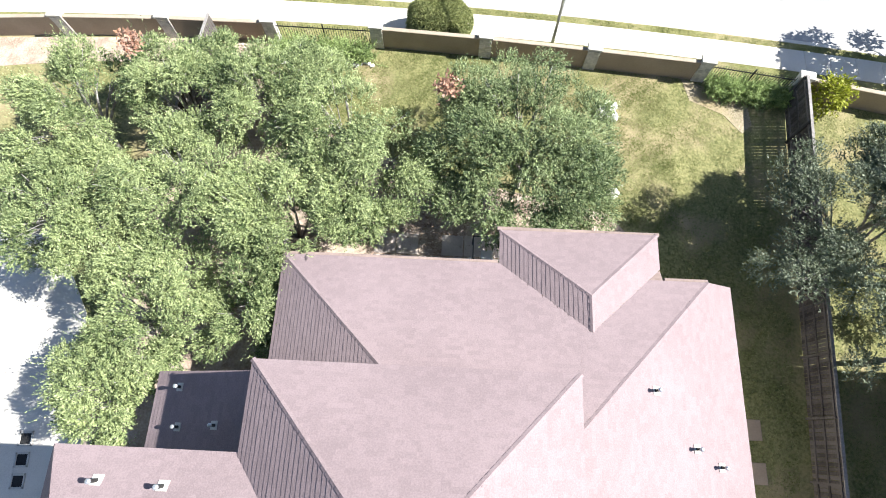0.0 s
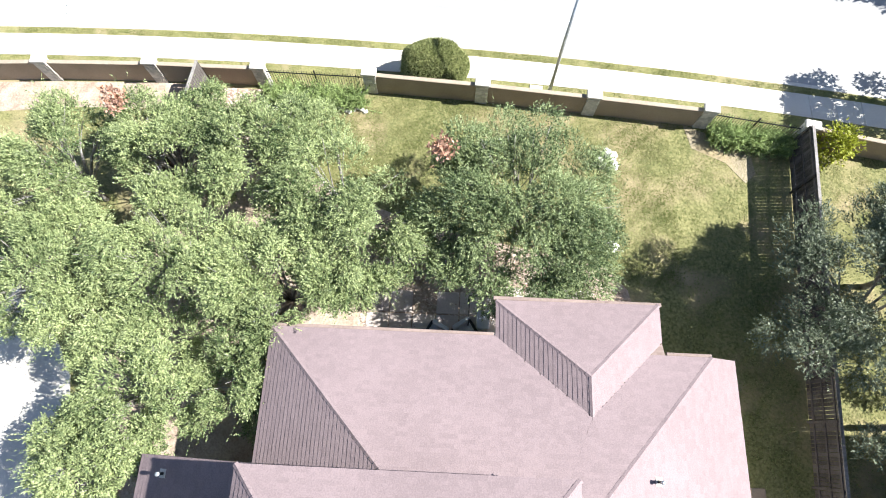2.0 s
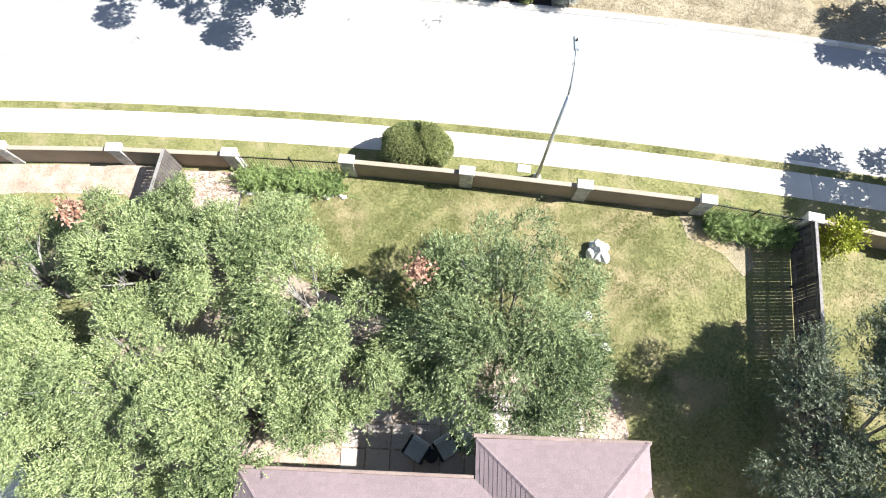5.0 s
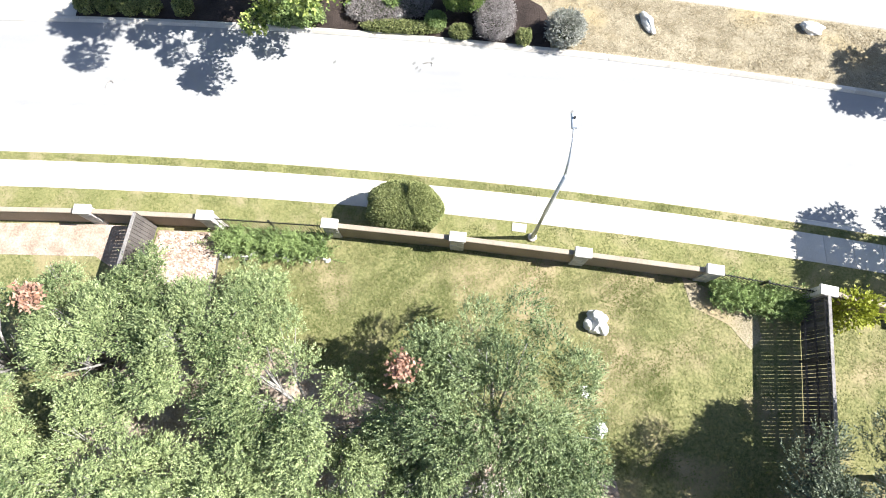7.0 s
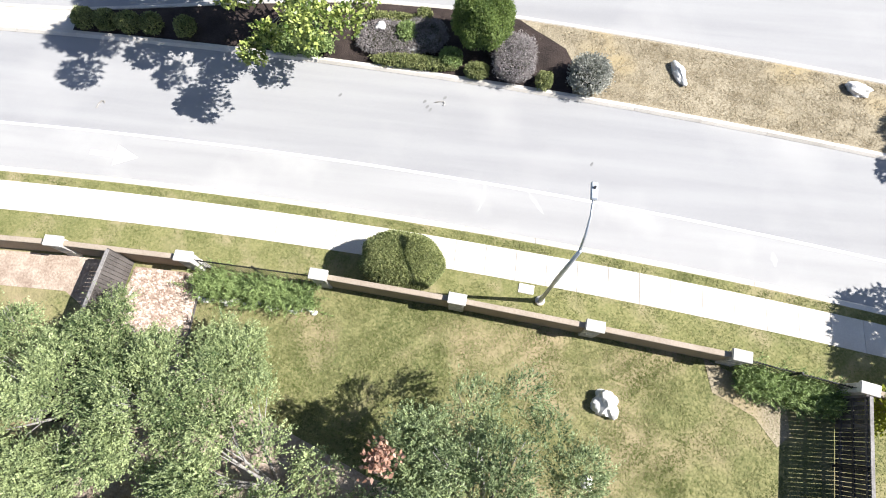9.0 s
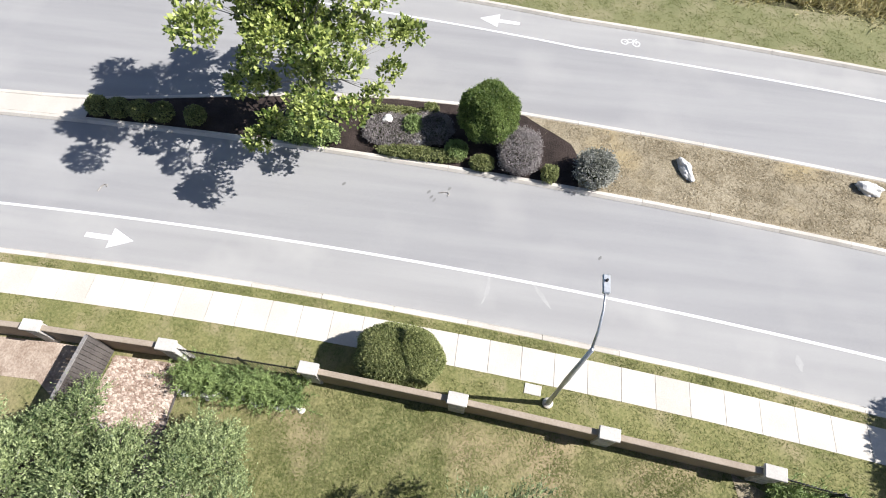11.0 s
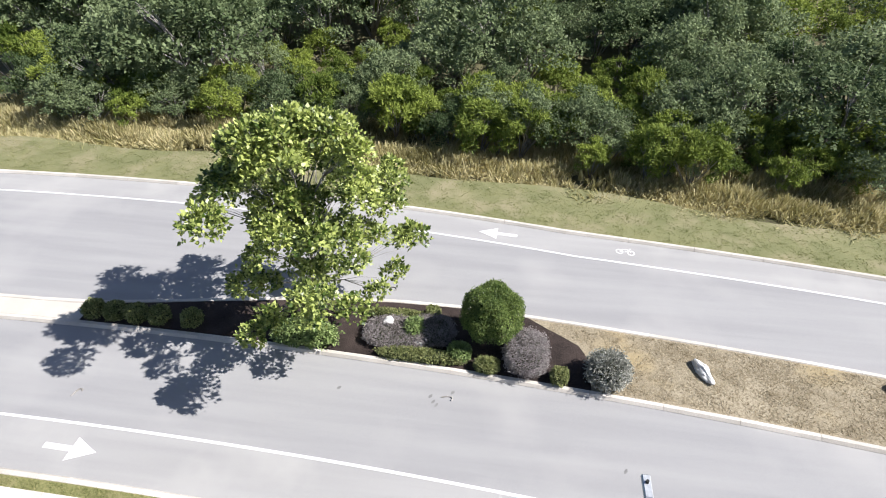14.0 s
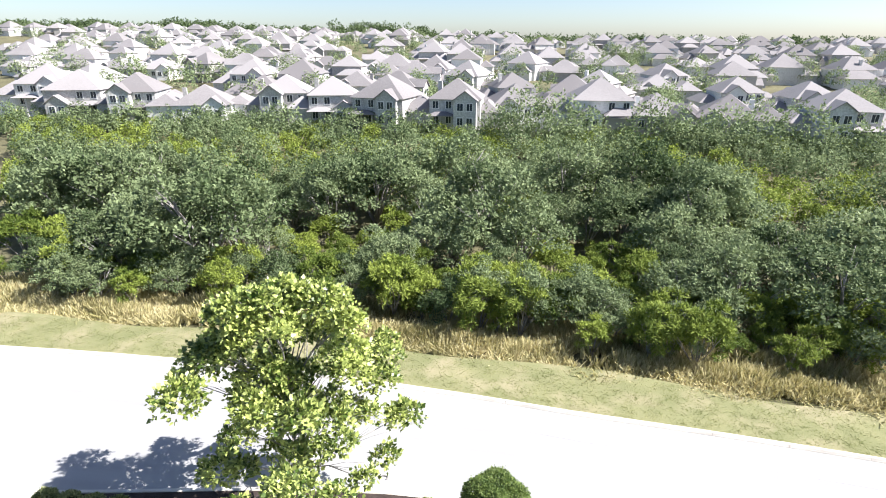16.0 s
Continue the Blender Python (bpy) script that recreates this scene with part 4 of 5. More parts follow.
def far_clumps(name, items, size, leaf, label, n=270):
    """Distant trees as one sheet of leafy clumps."""
    rn = np.random.default_rng(77)
    cs, ds = [], []
    for x, y, s, low in items:
        r = (2.0 if low else 3.3) * s
        h = (3.6 if low else 6.0) * s
        m = int(n * (0.4 + 0.6 * s * s))
        d = rn.normal(0, 1, (m, 3))
        d[:, 2] = np.abs(d[:, 2]) * 0.9
        d /= np.linalg.norm(d, axis=1)[:, None]
        lump = 1 + 0.16 * np.sin(d[:, 0] * 7 + x) * np.cos(d[:, 1] * 6 + y)
        cs.append(d * lump[:, None] * (r, r, h * 0.75) * rn.uniform(0.75, 1.0, (m, 1)) + (x, y, hill(x, y) + h * 0.22))
        ds.append(d)
    ob = leaf_mesh(name, np.concatenate(cs), np.concatenate(ds), size, rn, leaf, None, 0.6, 3, 1.5, 0.5, 0.42, 1.3)
    return tagged(ob, label, "trees", kind="stuff")


far_clumps("far_oaks", [i for i in FAR_WOODS if not i[3]], 0.34, M_LIVE, "grey green live oaks at the far side of the woods")
far_clumps("far_cedars", [i for i in FAR_WOODS if i[3]], 0.28, M_CEDAR, "yellowish green cedars at the far side of the woods")


# tall dry grass at the edge of the woods
def straw(seed=8, n=17000):
    rn = np.random.default_rng(seed)
    x = rn.uniform(-48, 34, n)
    v0 = np.array([far_off(22.1)(a) for a in x])
    y = v0 + rn.beta(1.0, 1.3, n) * 8.0 + 0.6 * np.sin(x * 0.9)
    keep = np.sin(x * 0.7 + y * 0.5) + np.sin(x * 0.23 - y * 0.8) + rn.normal(0, 0.6, n) > -1.0
    x, y = x[keep], y[keep]
    n = len(x)
    z = np.array([hill(a, b) for a, b in zip(x, y)]) - 0.15
    tall = (0.4 + 0.4 * np.sin(x * 0.5 + y) * np.sin(y * 0.9 - x * 0.21) + rn.uniform(0, 0.4, n)) * np.clip(0.45 + (y - np.array([far_off(22.1)(q) for q in x])) * 0.3, 0.4, 1.1)
    b = np.stack([x, y, z], 1).repeat(6, axis=0) + rn.normal(0, 0.12, (6 * n, 3)) * (1, 1, 0)
    tip = b + rn.normal(0, 0.3, (6 * n, 3)) * (1, 1, 0.3) + np.stack([0 * tall, 0 * tall, np.clip(tall, 0.2, 1.2)], 1).repeat(6, axis=0)
    w = rn.normal(0, 0.035, (6 * n, 3)) * (1, 1, 0)
    v = np.stack([b - w, b + w, tip + w * 0.3, tip - w * 0.3], 1).reshape(-1, 3)
    m = 6 * n
    me = bpy.data.meshes.new("tall_grass")
    me.vertices.add(4 * m)
    me.vertices.foreach_set("co", v.ravel())
    me.loops.add(4 * m)
    me.loops.foreach_set("vertex_index", np.arange(4 * m))
    me.polygons.add(m)
    me.polygons.foreach_set("loop_start", np.arange(m) * 4)
    me.polygons.foreach_set("loop_total", np.full(m, 4))
    me.update(calc_edges=True)
    me.materials.append(M_STRAW)
    tagged(new("tall_grass", me), "tall dry straw coloured grass at the edge of the woods", "grass", kind="stuff")


straw()


def turf(name, n, x0, x1, lo, hi, z, height, material, label, seed, width=0.016, mask=None):
    """Short grass blades standing on the turf."""
    rn = np.random.default_rng(seed)
    x = rn.uniform(x0, x1, n)
    u = rn.uniform(0, 1, n)
    a, b = np.array([lo(q) for q in x]), np.array([hi(q) for q in x])
    y = a + (b - a) * u
    if mask is not None:
        k = mask(x, y)
        x, y = x[k], y[k]
    # the turf is thin in patches
    k = rn.uniform(0, 1, len(x)) < 0.55 + 0.45 * np.sin(x * 3.1 + 2 * np.sin(y * 1.7)) * np.sin(y * 3.7 + 2 * np.sin(x * 1.3))
    x, y = x[k], y[k]
    m = len(x)
    base = np.stack([x, y, np.full(m, z)], 1)
    lush = 0.85 + 0.15 * np.sin(x * 1.7 + np.sin(y * 2.3)) * np.sin(y * 1.9)
    tip = base + rn.normal(0, 1.5, (m, 3)) * (height, height, 0) + np.stack([0 * x, 0 * x, height * lush * rn.uniform(0.5, 1.2, m)], 1)
    w = rn.normal(0, width, (m, 3)) * (1, 1, 0)
    v = np.stack([base - w, base + w, tip], 1).reshape(-1, 3)
    me = bpy.data.meshes.new(name)
    me.vertices.add(3 * m)
    me.vertices.foreach_set("co", v.ravel())
    me.loops.add(3 * m)
    me.loops.foreach_set("vertex_index", np.arange(3 * m))
    me.polygons.add(m)
    me.polygons.foreach_set("loop_start", np.arange(m) * 3)
    me.polygons.foreach_set("loop_total", np.full(m, 3))
    me.update(calc_edges=True)
    me.materials.append(material)
    tagged(new(name, me), label, "grass", kind="stuff")


def on_lawn(x, y):
    return (y < -0.1 * x + 0.2) & ((x > 6.9) | (y > -5.2 - 0.27 * (x + 6.2))) & (x > -10.1) & (((x < 14.2 + 0.09 * y) | (x > 14.6)))


turf("lawn_blades", 300000, -10.1, 19.0, lambda x: -20.0 if x > 8.9 else -9.0, wall_y, YARD, 0.032, M_BLADE, "short patchy green and straw grass of the back lawn", 21, 0.016, on_lawn)
turf("verge_blades", 45000, -24, 20, lambda x: wall_y(x) + 0.12, off(-1.95), 0.0, 0.03, M_BLADE, "short grass between wall and pavement", 22, 0.013)
turf("verge_blades", 22000, -24, 20, off(-0.61), off(-0.24), 0.0, 0.03, M_BLADE, "short green grass beside the kerb", 23, 0.013)
turf("median_blades", 50000, 2.4, 22, off(7.4), lambda x: bend(x) + med_far(x) - 0.25, -0.02, 0.05, M_HAY, "short dry grass of the median", 24, 0.013, lambda x, y: (x > 4.3) | (y > 13.2 - 0.2 * (x - 3.5)))
turf("verge_blades", 60000, -40, 28, far_off(18.4), far_off(22.2), 0.0, 0.035, M_BLADE, "mown grass of the far verge", 25, 0.022)


# the far suburb
M_FROOF = mat("far_shingle", (0.185, 0.172, 0.17), (0.3, 0.28, 0.275), 0.95, 0.05, 4, 0.2, per_object=0.9)
M_FWALL = mat("far_wall", (0.38, 0.36, 0.34), (0.8, 0.785, 0.76), 0.9, 0.03, 3, 0.1, per_object=0.9)
M_FGLASS = mat("window_glass", (0.03, 0.035, 0.045), (0.06, 0.07, 0.09), 0.15, 1, 5, 0, spec=0.6)
M_WHITE = mat("white_trim", (0.7, 0.69, 0.66), (0.82, 0.81, 0.78), 0.7, 1, 8, 0)


def hip_block(bm_wall, bm_roof, x0, y0, x1, y1, z0, z1, pitch=0.55, over=0.45):
    box(bm_wall, (x0, y0, z0), (x1, y1, z1))
    a, b, c, d = x0 - over, y0 - over, x1 + over, y1 + over
    w = min(c - a, d - b) / 2
    e = z1 - 0.12
    h = e + w * pitch
    if c - a > d - b:
        r0, r1 = (a + w, (b + d) / 2, h), (c - w, (b + d) / 2, h)
    else:
        r0, r1 = ((a + c) / 2, b + w, h), ((a + c) / 2, d - w, h)
    v = [bm_roof.verts.new(p) for p in ((a, b, e), (c, b, e), (c, d, e), (a, d, e), r0, r1)]
    q = [(0, 1, 5, 4), (1, 2, 5), (2, 3, 4, 5), (3, 0, 4)] if c - a > d - b else [(0, 1, 4), (1, 2, 5, 4), (2, 3, 5), (3, 0, 4, 5)]
    for f in q:
        bm_roof.faces.new([v[i] for i in f])
    bm_roof.faces.new([v[i] for i in (3, 2, 1, 0)])


def gable_block(bm_wall, bm_roof, x0, y0, x1, y1, z0, z1, pitch=0.7, over=0.35):
    """A block under a gabled roof whose ridge runs along y."""
    box(bm_wall, (x0, y0, z0), (x1, y1, z1))
    c, h = (x0 + x1) / 2, z1 + (x1 - x0) / 2 * pitch
    for y in (y0, y1):
        v = [bm_wall.verts.new(p) for p in ((x0, y, z1), (x1, y, z1), (c, y, h))]
        bm_wall.faces.new(v)
    e = over * pitch
    for sx, xe in ((-1, x0 - over), (1, x1 + over)):
        v = [bm_roof.verts.new(p) for p in ((xe, y0 - over, z1 - e), (xe, y1 + over, z1 - e), (c, y1 + over, h), (c, y0 - over, h))]
        w = [bm_roof.verts.new(Vector(p.co) + Vector((0, 0, 0.15))) for p in v]
        bm_roof.faces.new(w)
        bm_roof.faces.new(list(reversed(v)))
        for i in range(4):
            bm_roof.faces.new((v[i], v[(i + 1) % 4], w[(i + 1) % 4], w[i]))


def far_house(seed, two=True, fine=True):
    """A large suburban house: a hipped main block with lower wings, gables, a porch roof and windows."""
    rnd = random.Random(seed)
    root = empty("suburban_house", pose(-300 - 30 * seed, -300, 0), "suburban house with pale walls and a grey brown hip roof", "house", "houses of the far suburb")
    bw, br = bmesh.new(), bmesh.new()
    w, d = rnd.uniform(9.5, 12.5), rnd.uniform(10, 13)
    h = 5.9 if two else 3.3
    pitch = rnd.uniform(0.6, 0.75)
    sx = rnd.choice((-1, 1))
    hip_block(bw, br, -w / 2, -d / 2, w / 2, d / 2, -3, h, pitch)
    # a lower wing to one side, stepped back
    w2 = rnd.uniform(6, 8.5)
    xx = sx * (w / 2 + w2 / 2 - 1.5)
    hip_block(bw, br, xx - w2 / 2, -d / 2 + rnd.uniform(0.5, 2.5), xx + w2 / 2, d / 2 + rnd.uniform(-1, 2), -3, 3.15, pitch)
    # a projecting bay with its own gable or hip
    bay = -sx * w * 0.22
    front = -d / 2 - rnd.uniform(1.4, 2.6)
    top = h - 0.06 if rnd.random() < 0.55 else 3.05
    (gable_block if rnd.random() < 0.5 else hip_block)(bw, br, bay - 2.3, front, bay + 2.3, d / 2 - 1, -3, top, 0.75)
    # a cross wing at the back, seen over the main ridge
    hip_block(bw, br, -sx * (w / 2 + 1.2) - 2.6, -d / 4, -sx * (w / 2 + 1.2) + 2.6, d / 2 + 2, -3, 3.1, pitch)
    if two:
        # lean roof over the ground floor
        a, b = sorted((sx * w * 0.03, sx * w * 0.5))
        hip_block(bw, br, a, -d / 2 - 1.9, b, -d / 2 + 1, 2.55, 2.75, 0.4)
        for x in (a + 0.15, (a + b) / 2, b - 0.15):
            box(bw, (x - 0.13, -d / 2 - 1.8, -3), (x + 0.13, -d / 2 - 1.55, 2.6))
    part("wall", bw, M_FWALL, root)
    part("roof", br, M_FROOF, root)
    if fine:
        spots = [(x, -d / 2, z) for z in ((0.9, 3.9) if two else (0.9,)) for x in (-w * 0.38, -w * 0.12, w * 0.14, w * 0.38) if abs(x - bay) > 3.0]
        spots += [(bay + k, front, z) for z in ((0.9, 3.75) if top > 4 else (0.9,)) for k in (-0.95, 0.95)]
        for x, y, z in spots:
            bm = bmesh.new()
            box(bm, (x - 0.7, y - 0.06, z - 0.1), (x + 0.7, y + 0.03, z + 1.6))
            wdw = part("window", bm, M_WHITE, root)
            for k in (-0.3, 0.3):
                bm = bmesh.new()
                box(bm, (x + k - 0.25, y - 0.09, z + 0.05), (x + k + 0.25, y - 0.05, z + 1.45))
                part("pane", bm, M_FGLASS, wdw)
    if rnd.random() < 0.55:
        bm = bmesh.new()
        box(bm, (sx * w * 0.34 - 0.45, -1.2, h), (sx * w * 0.34 + 0.45, -0.4, h + 3.2))
        part("chimney", bm, M_FWALL, root)
    return root


hp = [far_house(k, k % 4 != 2) for k in range(8)]
hf = [far_house(k + 20, k % 3 != 2, False) for k in range(6)]
rnd = random.Random(5)
FRONT = [(-119, 128, 5), (-103, 119, 0), (-87.5, 118, 1), (-72, 119, 2), (-53, 121, 3), (-41.5, 119, 4), (-28.5, 117, 5), (-13.5, 117, 7), (-1.5, 128, 6), (16.5, 122, 0), (28.0, 121, 2), (42.0, 119, 6), (60.5, 114, 3), (75.0, 111, 1), (91.0, 116, 4)]
for x, y, k in FRONT:
    copy_thing(hp[k], pose(x, y, hill(x, y) + 1.8, 0, 0, rnd.uniform(-14, 14) - x * 0.1))
taken = [(x, y) for x, y, k in FRONT]
plots = []
y, row, count = 146.0, 0, 0
while y < 560:
    gap = 17.5 + row * 0.5
    n = int(0.9 * y * 2 / gap)
    for i in range(n):
        x = (i - n / 2 + 0.5) * gap + rnd.uniform(-4, 4) + (row % 2) * gap / 2 - 0.13 * y
        yy = y + rnd.uniform(-8, 8)
        if rnd.random() < 0.27 or count >= 285:
            continue
        count += 1
        plots.append((x, yy))
        copy_thing((hp if yy < 215 else hf)[rnd.randrange(6)], pose(x, yy, hill(x, yy), 0, 0, rnd.choice((0, 0, 90, 180, -90, 15, -20)) + rnd.uniform(-8, 8)))
    row += 1
    y += 27 if row < 4 else 38
for p in hp + hf:
    for o in (*p.children_recursive, p):
        bpy.data.objects.remove(o)
items = []
for k in range(300):
    y = 108 + 470 * rnd.random() ** 1.4
    x = rnd.uniform(-0.98, 0.85) * y
    if all((x - a) ** 2 + (y - b) ** 2 > 75 and not (abs(x - a) < 6 and y < b) for a, b in taken):
        items.append((x, y, rnd.uniform(0.9, 1.75), rnd.random() < 0.15))
for k in range(70):
    items.append((-110 + k * 3.1 + rnd.uniform(-1, 1), 106 + rnd.uniform(-4, 2), rnd.uniform(0.4, 0.7), rnd.random() < 0.4))
for x, y in plots:
    if rnd.random() < 0.62:
        items.append((x + rnd.uniform(-9, 9), y - rnd.uniform(8.5, 12), rnd.uniform(0.8, 1.45), False))
# tall oaks that stand before the nearest houses
for x, y, k in ((-4.0, 103, 1.4), (1.0, 102, 2.0), (6.5, 103, 1.9), (11.5, 104, 1.5), (25.0, 103, 1.9), (29.5, 104, 1.3), (37.0, 103, 1.7), (42.0, 102, 1.6), (49.0, 101, 1.8), (57.0, 99, 1.4), (65.0, 97, 1.5), (-49.0, 107, 1.3), (-67.0, 107, 1.1), (-84.0, 107, 1.2)):
    items.append((x, y, k, False))
far_clumps("suburb_trees", items, 0.46, M_LIVE, "grey green trees between the houses of the suburb", 190)
ridge = []
for k in range(420):
    x = rnd.uniform(-640, 620)
    ridge.append((x, 600 + rnd.uniform(-30, 60), rnd.uniform(1.2, 2.0) + (0.9 if x < -330 or -190 < x < -110 else 0), False))
far_clumps("ridge_trees", ridge, 1.5, M_LIVE, "dark green tree line along the ridge at the horizon", 30)


# yards: gravel, paving, stones
bed_of("gravel_bed", [(-13.0, 0.1), (-10.2, 0.1), (-10.2, -3.3), (-6.2, -5.2), (-2.5, -6.6), (2.5, -7.6), (5.6, -8.2), (6.5, -9.2), (6.85, -10.6), (6.4, -12.0), (5.0, -14.5), (-5.5, -20), (-15.0, -24), (-15.6, -12), (-13.8, -6)], YARD + 0.02, M_GRAVEL,
       "pinkish tan gravel and leaf litter under the trees", "gravel")
bed_of("dry_yard", [(-30, -1.2), (-25.8, -0.2), (-20.7, 0.1), (-15.5, 0.25), (-13.3, 0.2), (-13.5, -2.4), (-15.5, -1.2), (-20, -1.3), (-30, -2.6)], YARD + 0.015, M_GRAVEL, "pale pinkish sandy ground by the neighbouring wall", "ground")
bed_of("concrete_apron", [(-27, -9.0), (-18.6, -10.3), (-16.4, -13.8), (-15.4, -18.0), (-14.9, -22), (-14.9, -30), (-27, -30)], YARD + 0.03, M_CONC, "bright white concrete apron beside the house", "paving")
bed_of("bare_soil", [(9.6, -0.95), (12.6, -2.2), (12.7, -3.4), (12.2, -3.9), (11.4, -2.9), (9.9, -2.2)], YARD + 0.012, M_DRY, "bare sandy soil patch by the hedge", "soil")


def stones(name, outline, n, seed, size, material, label, z):
    """Scattered loose stones inside an outline."""
    rn = random.Random(seed)
    xs, ys = [p[0] for p in outline], [p[1] for p in outline]
    verts, faces = [], []
    while n > 0:
        x, y = rn.uniform(min(xs), max(xs)), rn.uniform(min(ys), max(ys))
        inside = False
        for (x0, y0), (x1, y1) in zip(outline, outline[1:] + outline[:1]):
            if (y0 > y) != (y1 > y) and x < (x1 - x0) * (y - y0) / (y1 - y0) + x0:
                inside = not inside
        if not inside:
            n -= 0.2
            continue
        n -= 1
        a, s = rn.uniform(0, 6.3), size * rn.uniform(0.5, 1.4)
        o = len(verts)
        for k in range(5):
            q = a + k * 1.2566 + rn.uniform(-0.25, 0.25)
            verts.append((x + s * math.cos(q), y + s * 0.75 * math.sin(q), z - 0.01))
        for k in range(5):
            q = a + k * 1.2566 + rn.uniform(-0.25, 0.25)
            verts.append((x + 0.6 * s * math.cos(q), y + 0.45 * s * math.sin(q), z + s * rn.uniform(0.35, 0.6)))
        faces += [tuple(range(o + 5, o + 10))] + [(o + k, o + (k + 1) % 5, o + 5 + (k + 1) % 5, o + 5 + k) for k in range(5)]
    tagged(obj(name, verts, faces, material), label, "gravel", kind="stuff")


M_PEBBLE = mat("pebble", (0.3, 0.215, 0.165), (0.62, 0.52, 0.44), 0.9, 1.5, 12, 0.2, island=0.9)
stones("gravel", [(-13.0, 0.05), (-10.25, 0.05), (-10.25, -3.4), (-12.9, -4.4)], 2600, 61, 0.075, M_PEBBLE, "loose tan gravel in the corner of the yard", YARD + 0.02)
stones("gravel", [(-4.5, -7.4), (2.5, -7.7), (5.6, -8.3), (6.8, -10.4), (6.4, -11.9), (-5.0, -11.9)], 4200, 62, 0.06, M_PEBBLE, "loose tan gravel round the patio", YARD + 0.02)


def boulder(x, y, z, sx, sy, sz, seed, label, name="boulder", turn=0, material=M_ROCK):
    bm = bmesh.new()
    bmesh.ops.create_icosphere(bm, subdivisions=3, radius=1.0)
    rn = random.Random(seed)
    offs = Vector((rn.uniform(0, 50), rn.uniform(0, 50), rn.uniform(0, 50)))
    for v in bm.verts:
        n = noise.noise(v.co * 1.3 + offs) * 0.45 + noise.noise(v.co * 3.1 + offs) * 0.18
        v.co *= 1 + n
        v.co.x, v.co.y, v.co.z = v.co.x * sx, v.co.y * sy, max(v.co.z * sz, -0.25 * sz)
    ob = part(name, bm, material, None)
    ob.matrix_world = pose(x, y, z, 0, 0, turn)
    return tagged(ob, label, "rock")


boulder(5.95, -3.05, YARD + 0.12, 0.42, 0.55, 0.42, 71, "large white limestone boulder on the lawn", turn=15)
boulder(5.6, -3.15, YARD + 0.08, 0.25, 0.3, 0.26, 72, "smaller white boulder beside a larger one on the lawn")
boulder(9.05, 12.1, 0.06, 0.26, 0.62, 0.3, 73, "long white boulder on the dry median", turn=18)
boulder(17.15, 12.15, 0.06, 0.55, 0.35, 0.32, 74, "white boulder on the dry median", turn=-20)
boulder(-4.9, 12.75, 0.5, 0.25, 0.22, 0.18, 75, "grey white rock among dormant shrubs")
boulder(-3.35, 12.0, 0.12, 0.35, 0.3, 0.3, 76, "white rock in the mulch bed")
boulder(5.9, -7.3, YARD + 0.06, 0.3, 0.3, 0.3, 77, "white rock at the edge of the gravel")
boulder(5.3, -5.9, YARD + 0.06, 0.22, 0.25, 0.25, 78, "white rock at the edge of the gravel")
for k in range(7):
    boulder(-16.9 + 0.45 * math.cos(k * 2.1) * (k * 0.25), -9.7 + 0.5 * math.sin(k * 2.1) * (k * 0.25), YARD + 0.08, 0.32, 0.26, 0.22, 80 + k, "pinkish tan rock piled under the trees", material=M_PEBBLE)
for k in range(26):
    x = -10.1 + 4.6 * k / 25
    boulder(x, -0.86 - 0.1 * math.sin(k * 1.3), YARD + 0.03, 0.12, 0.09, 0.09, 100 + k, "small pale edging stone along the hedge bed", "edging_stone", k * 37)

# edging between gravel and lawn
bm = bmesh.new()
box(bm, (-10.22, -3.3, YARD - 0.05), (-10.17, 0.1, YARD + 0.07))
tagged(part("edging", bm, M_WOOD, None), "dark wooden edging between gravel and lawn", "edging", kind="structure")

# patio
patio = empty("patio", (0, 0, 0), "pinkish stone slab patio under the eaves", "patio", kind="structure")
for i in range(6):
    for j in range(3):
        if (i * 7 + j * 3) % 5 == 0 and j == 2:
            continue
        bm = bmesh.new()
        x, y = -4.6 + i * 0.98, -12.6 + j * 1.0
        box(bm, (x + 0.03, y + 0.03, YARD - 0.05), (x + 0.95, y + 0.97, YARD + 0.06), bevel=0.012)
        part("slab", bm, M_PATIO, patio)
for i in range(4):
    bm = bmesh.new()
    x = 1.1 + i * 0.98
    box(bm, (x + 0.03, -10.9, YARD - 0.05), (x + 0.95, -9.3, YARD + 0.06), bevel=0.012)
    part("slab", bm, M_PATIO, patio)
for y in (-17.2, -18.8, -20.4):
    bm = bmesh.new()
    box(bm, (10.72, y - 0.4, YARD - 0.05), (11.28, y + 0.4, YARD + 0.05), bevel=0.02)
    tagged(part("stepping_stone", bm, M_WALL, None), "square tan concrete stepping stone in the side lawn", "stepping stone", "stepping stones beside the house")


def patio_chair(x, y, turn):
    root = empty("patio_chair", pose(x, y, YARD + 0.06, 0, 0, turn), "patio armchair with grey cushions", "chair", "chairs on the patio")
    for lo, hi, nm, m in (((-0.36, -0.36, 0.32), (0.36, 0.36, 0.46), "seat_cushion", M_FABRIC), ((-0.36, -0.46, 0.42), (0.36, -0.3, 0.85), "back_cushion", M_FABRIC),
                          ((-0.46, -0.4, 0.55), (-0.38, 0.36, 0.6), "armrest", M_IRON), ((0.38, -0.4, 0.55), (0.46, 0.36, 0.6), "armrest", M_IRON), ((-0.42, -0.42, 0.24), (0.42, 0.38, 0.31), "frame", M_IRON)):
        bm = bmesh.new()
        box(bm, lo, hi, bevel=0.025)
        part(nm, bm, m, root)
    for sx in (-0.4, 0.4):
        for sy in (-0.38, 0.34):
            bm = bmesh.new()
            box(bm, (sx - 0.025, sy - 0.025, 0), (sx + 0.025, sy + 0.025, 0.56))
            part("leg", bm, M_IRON, root)


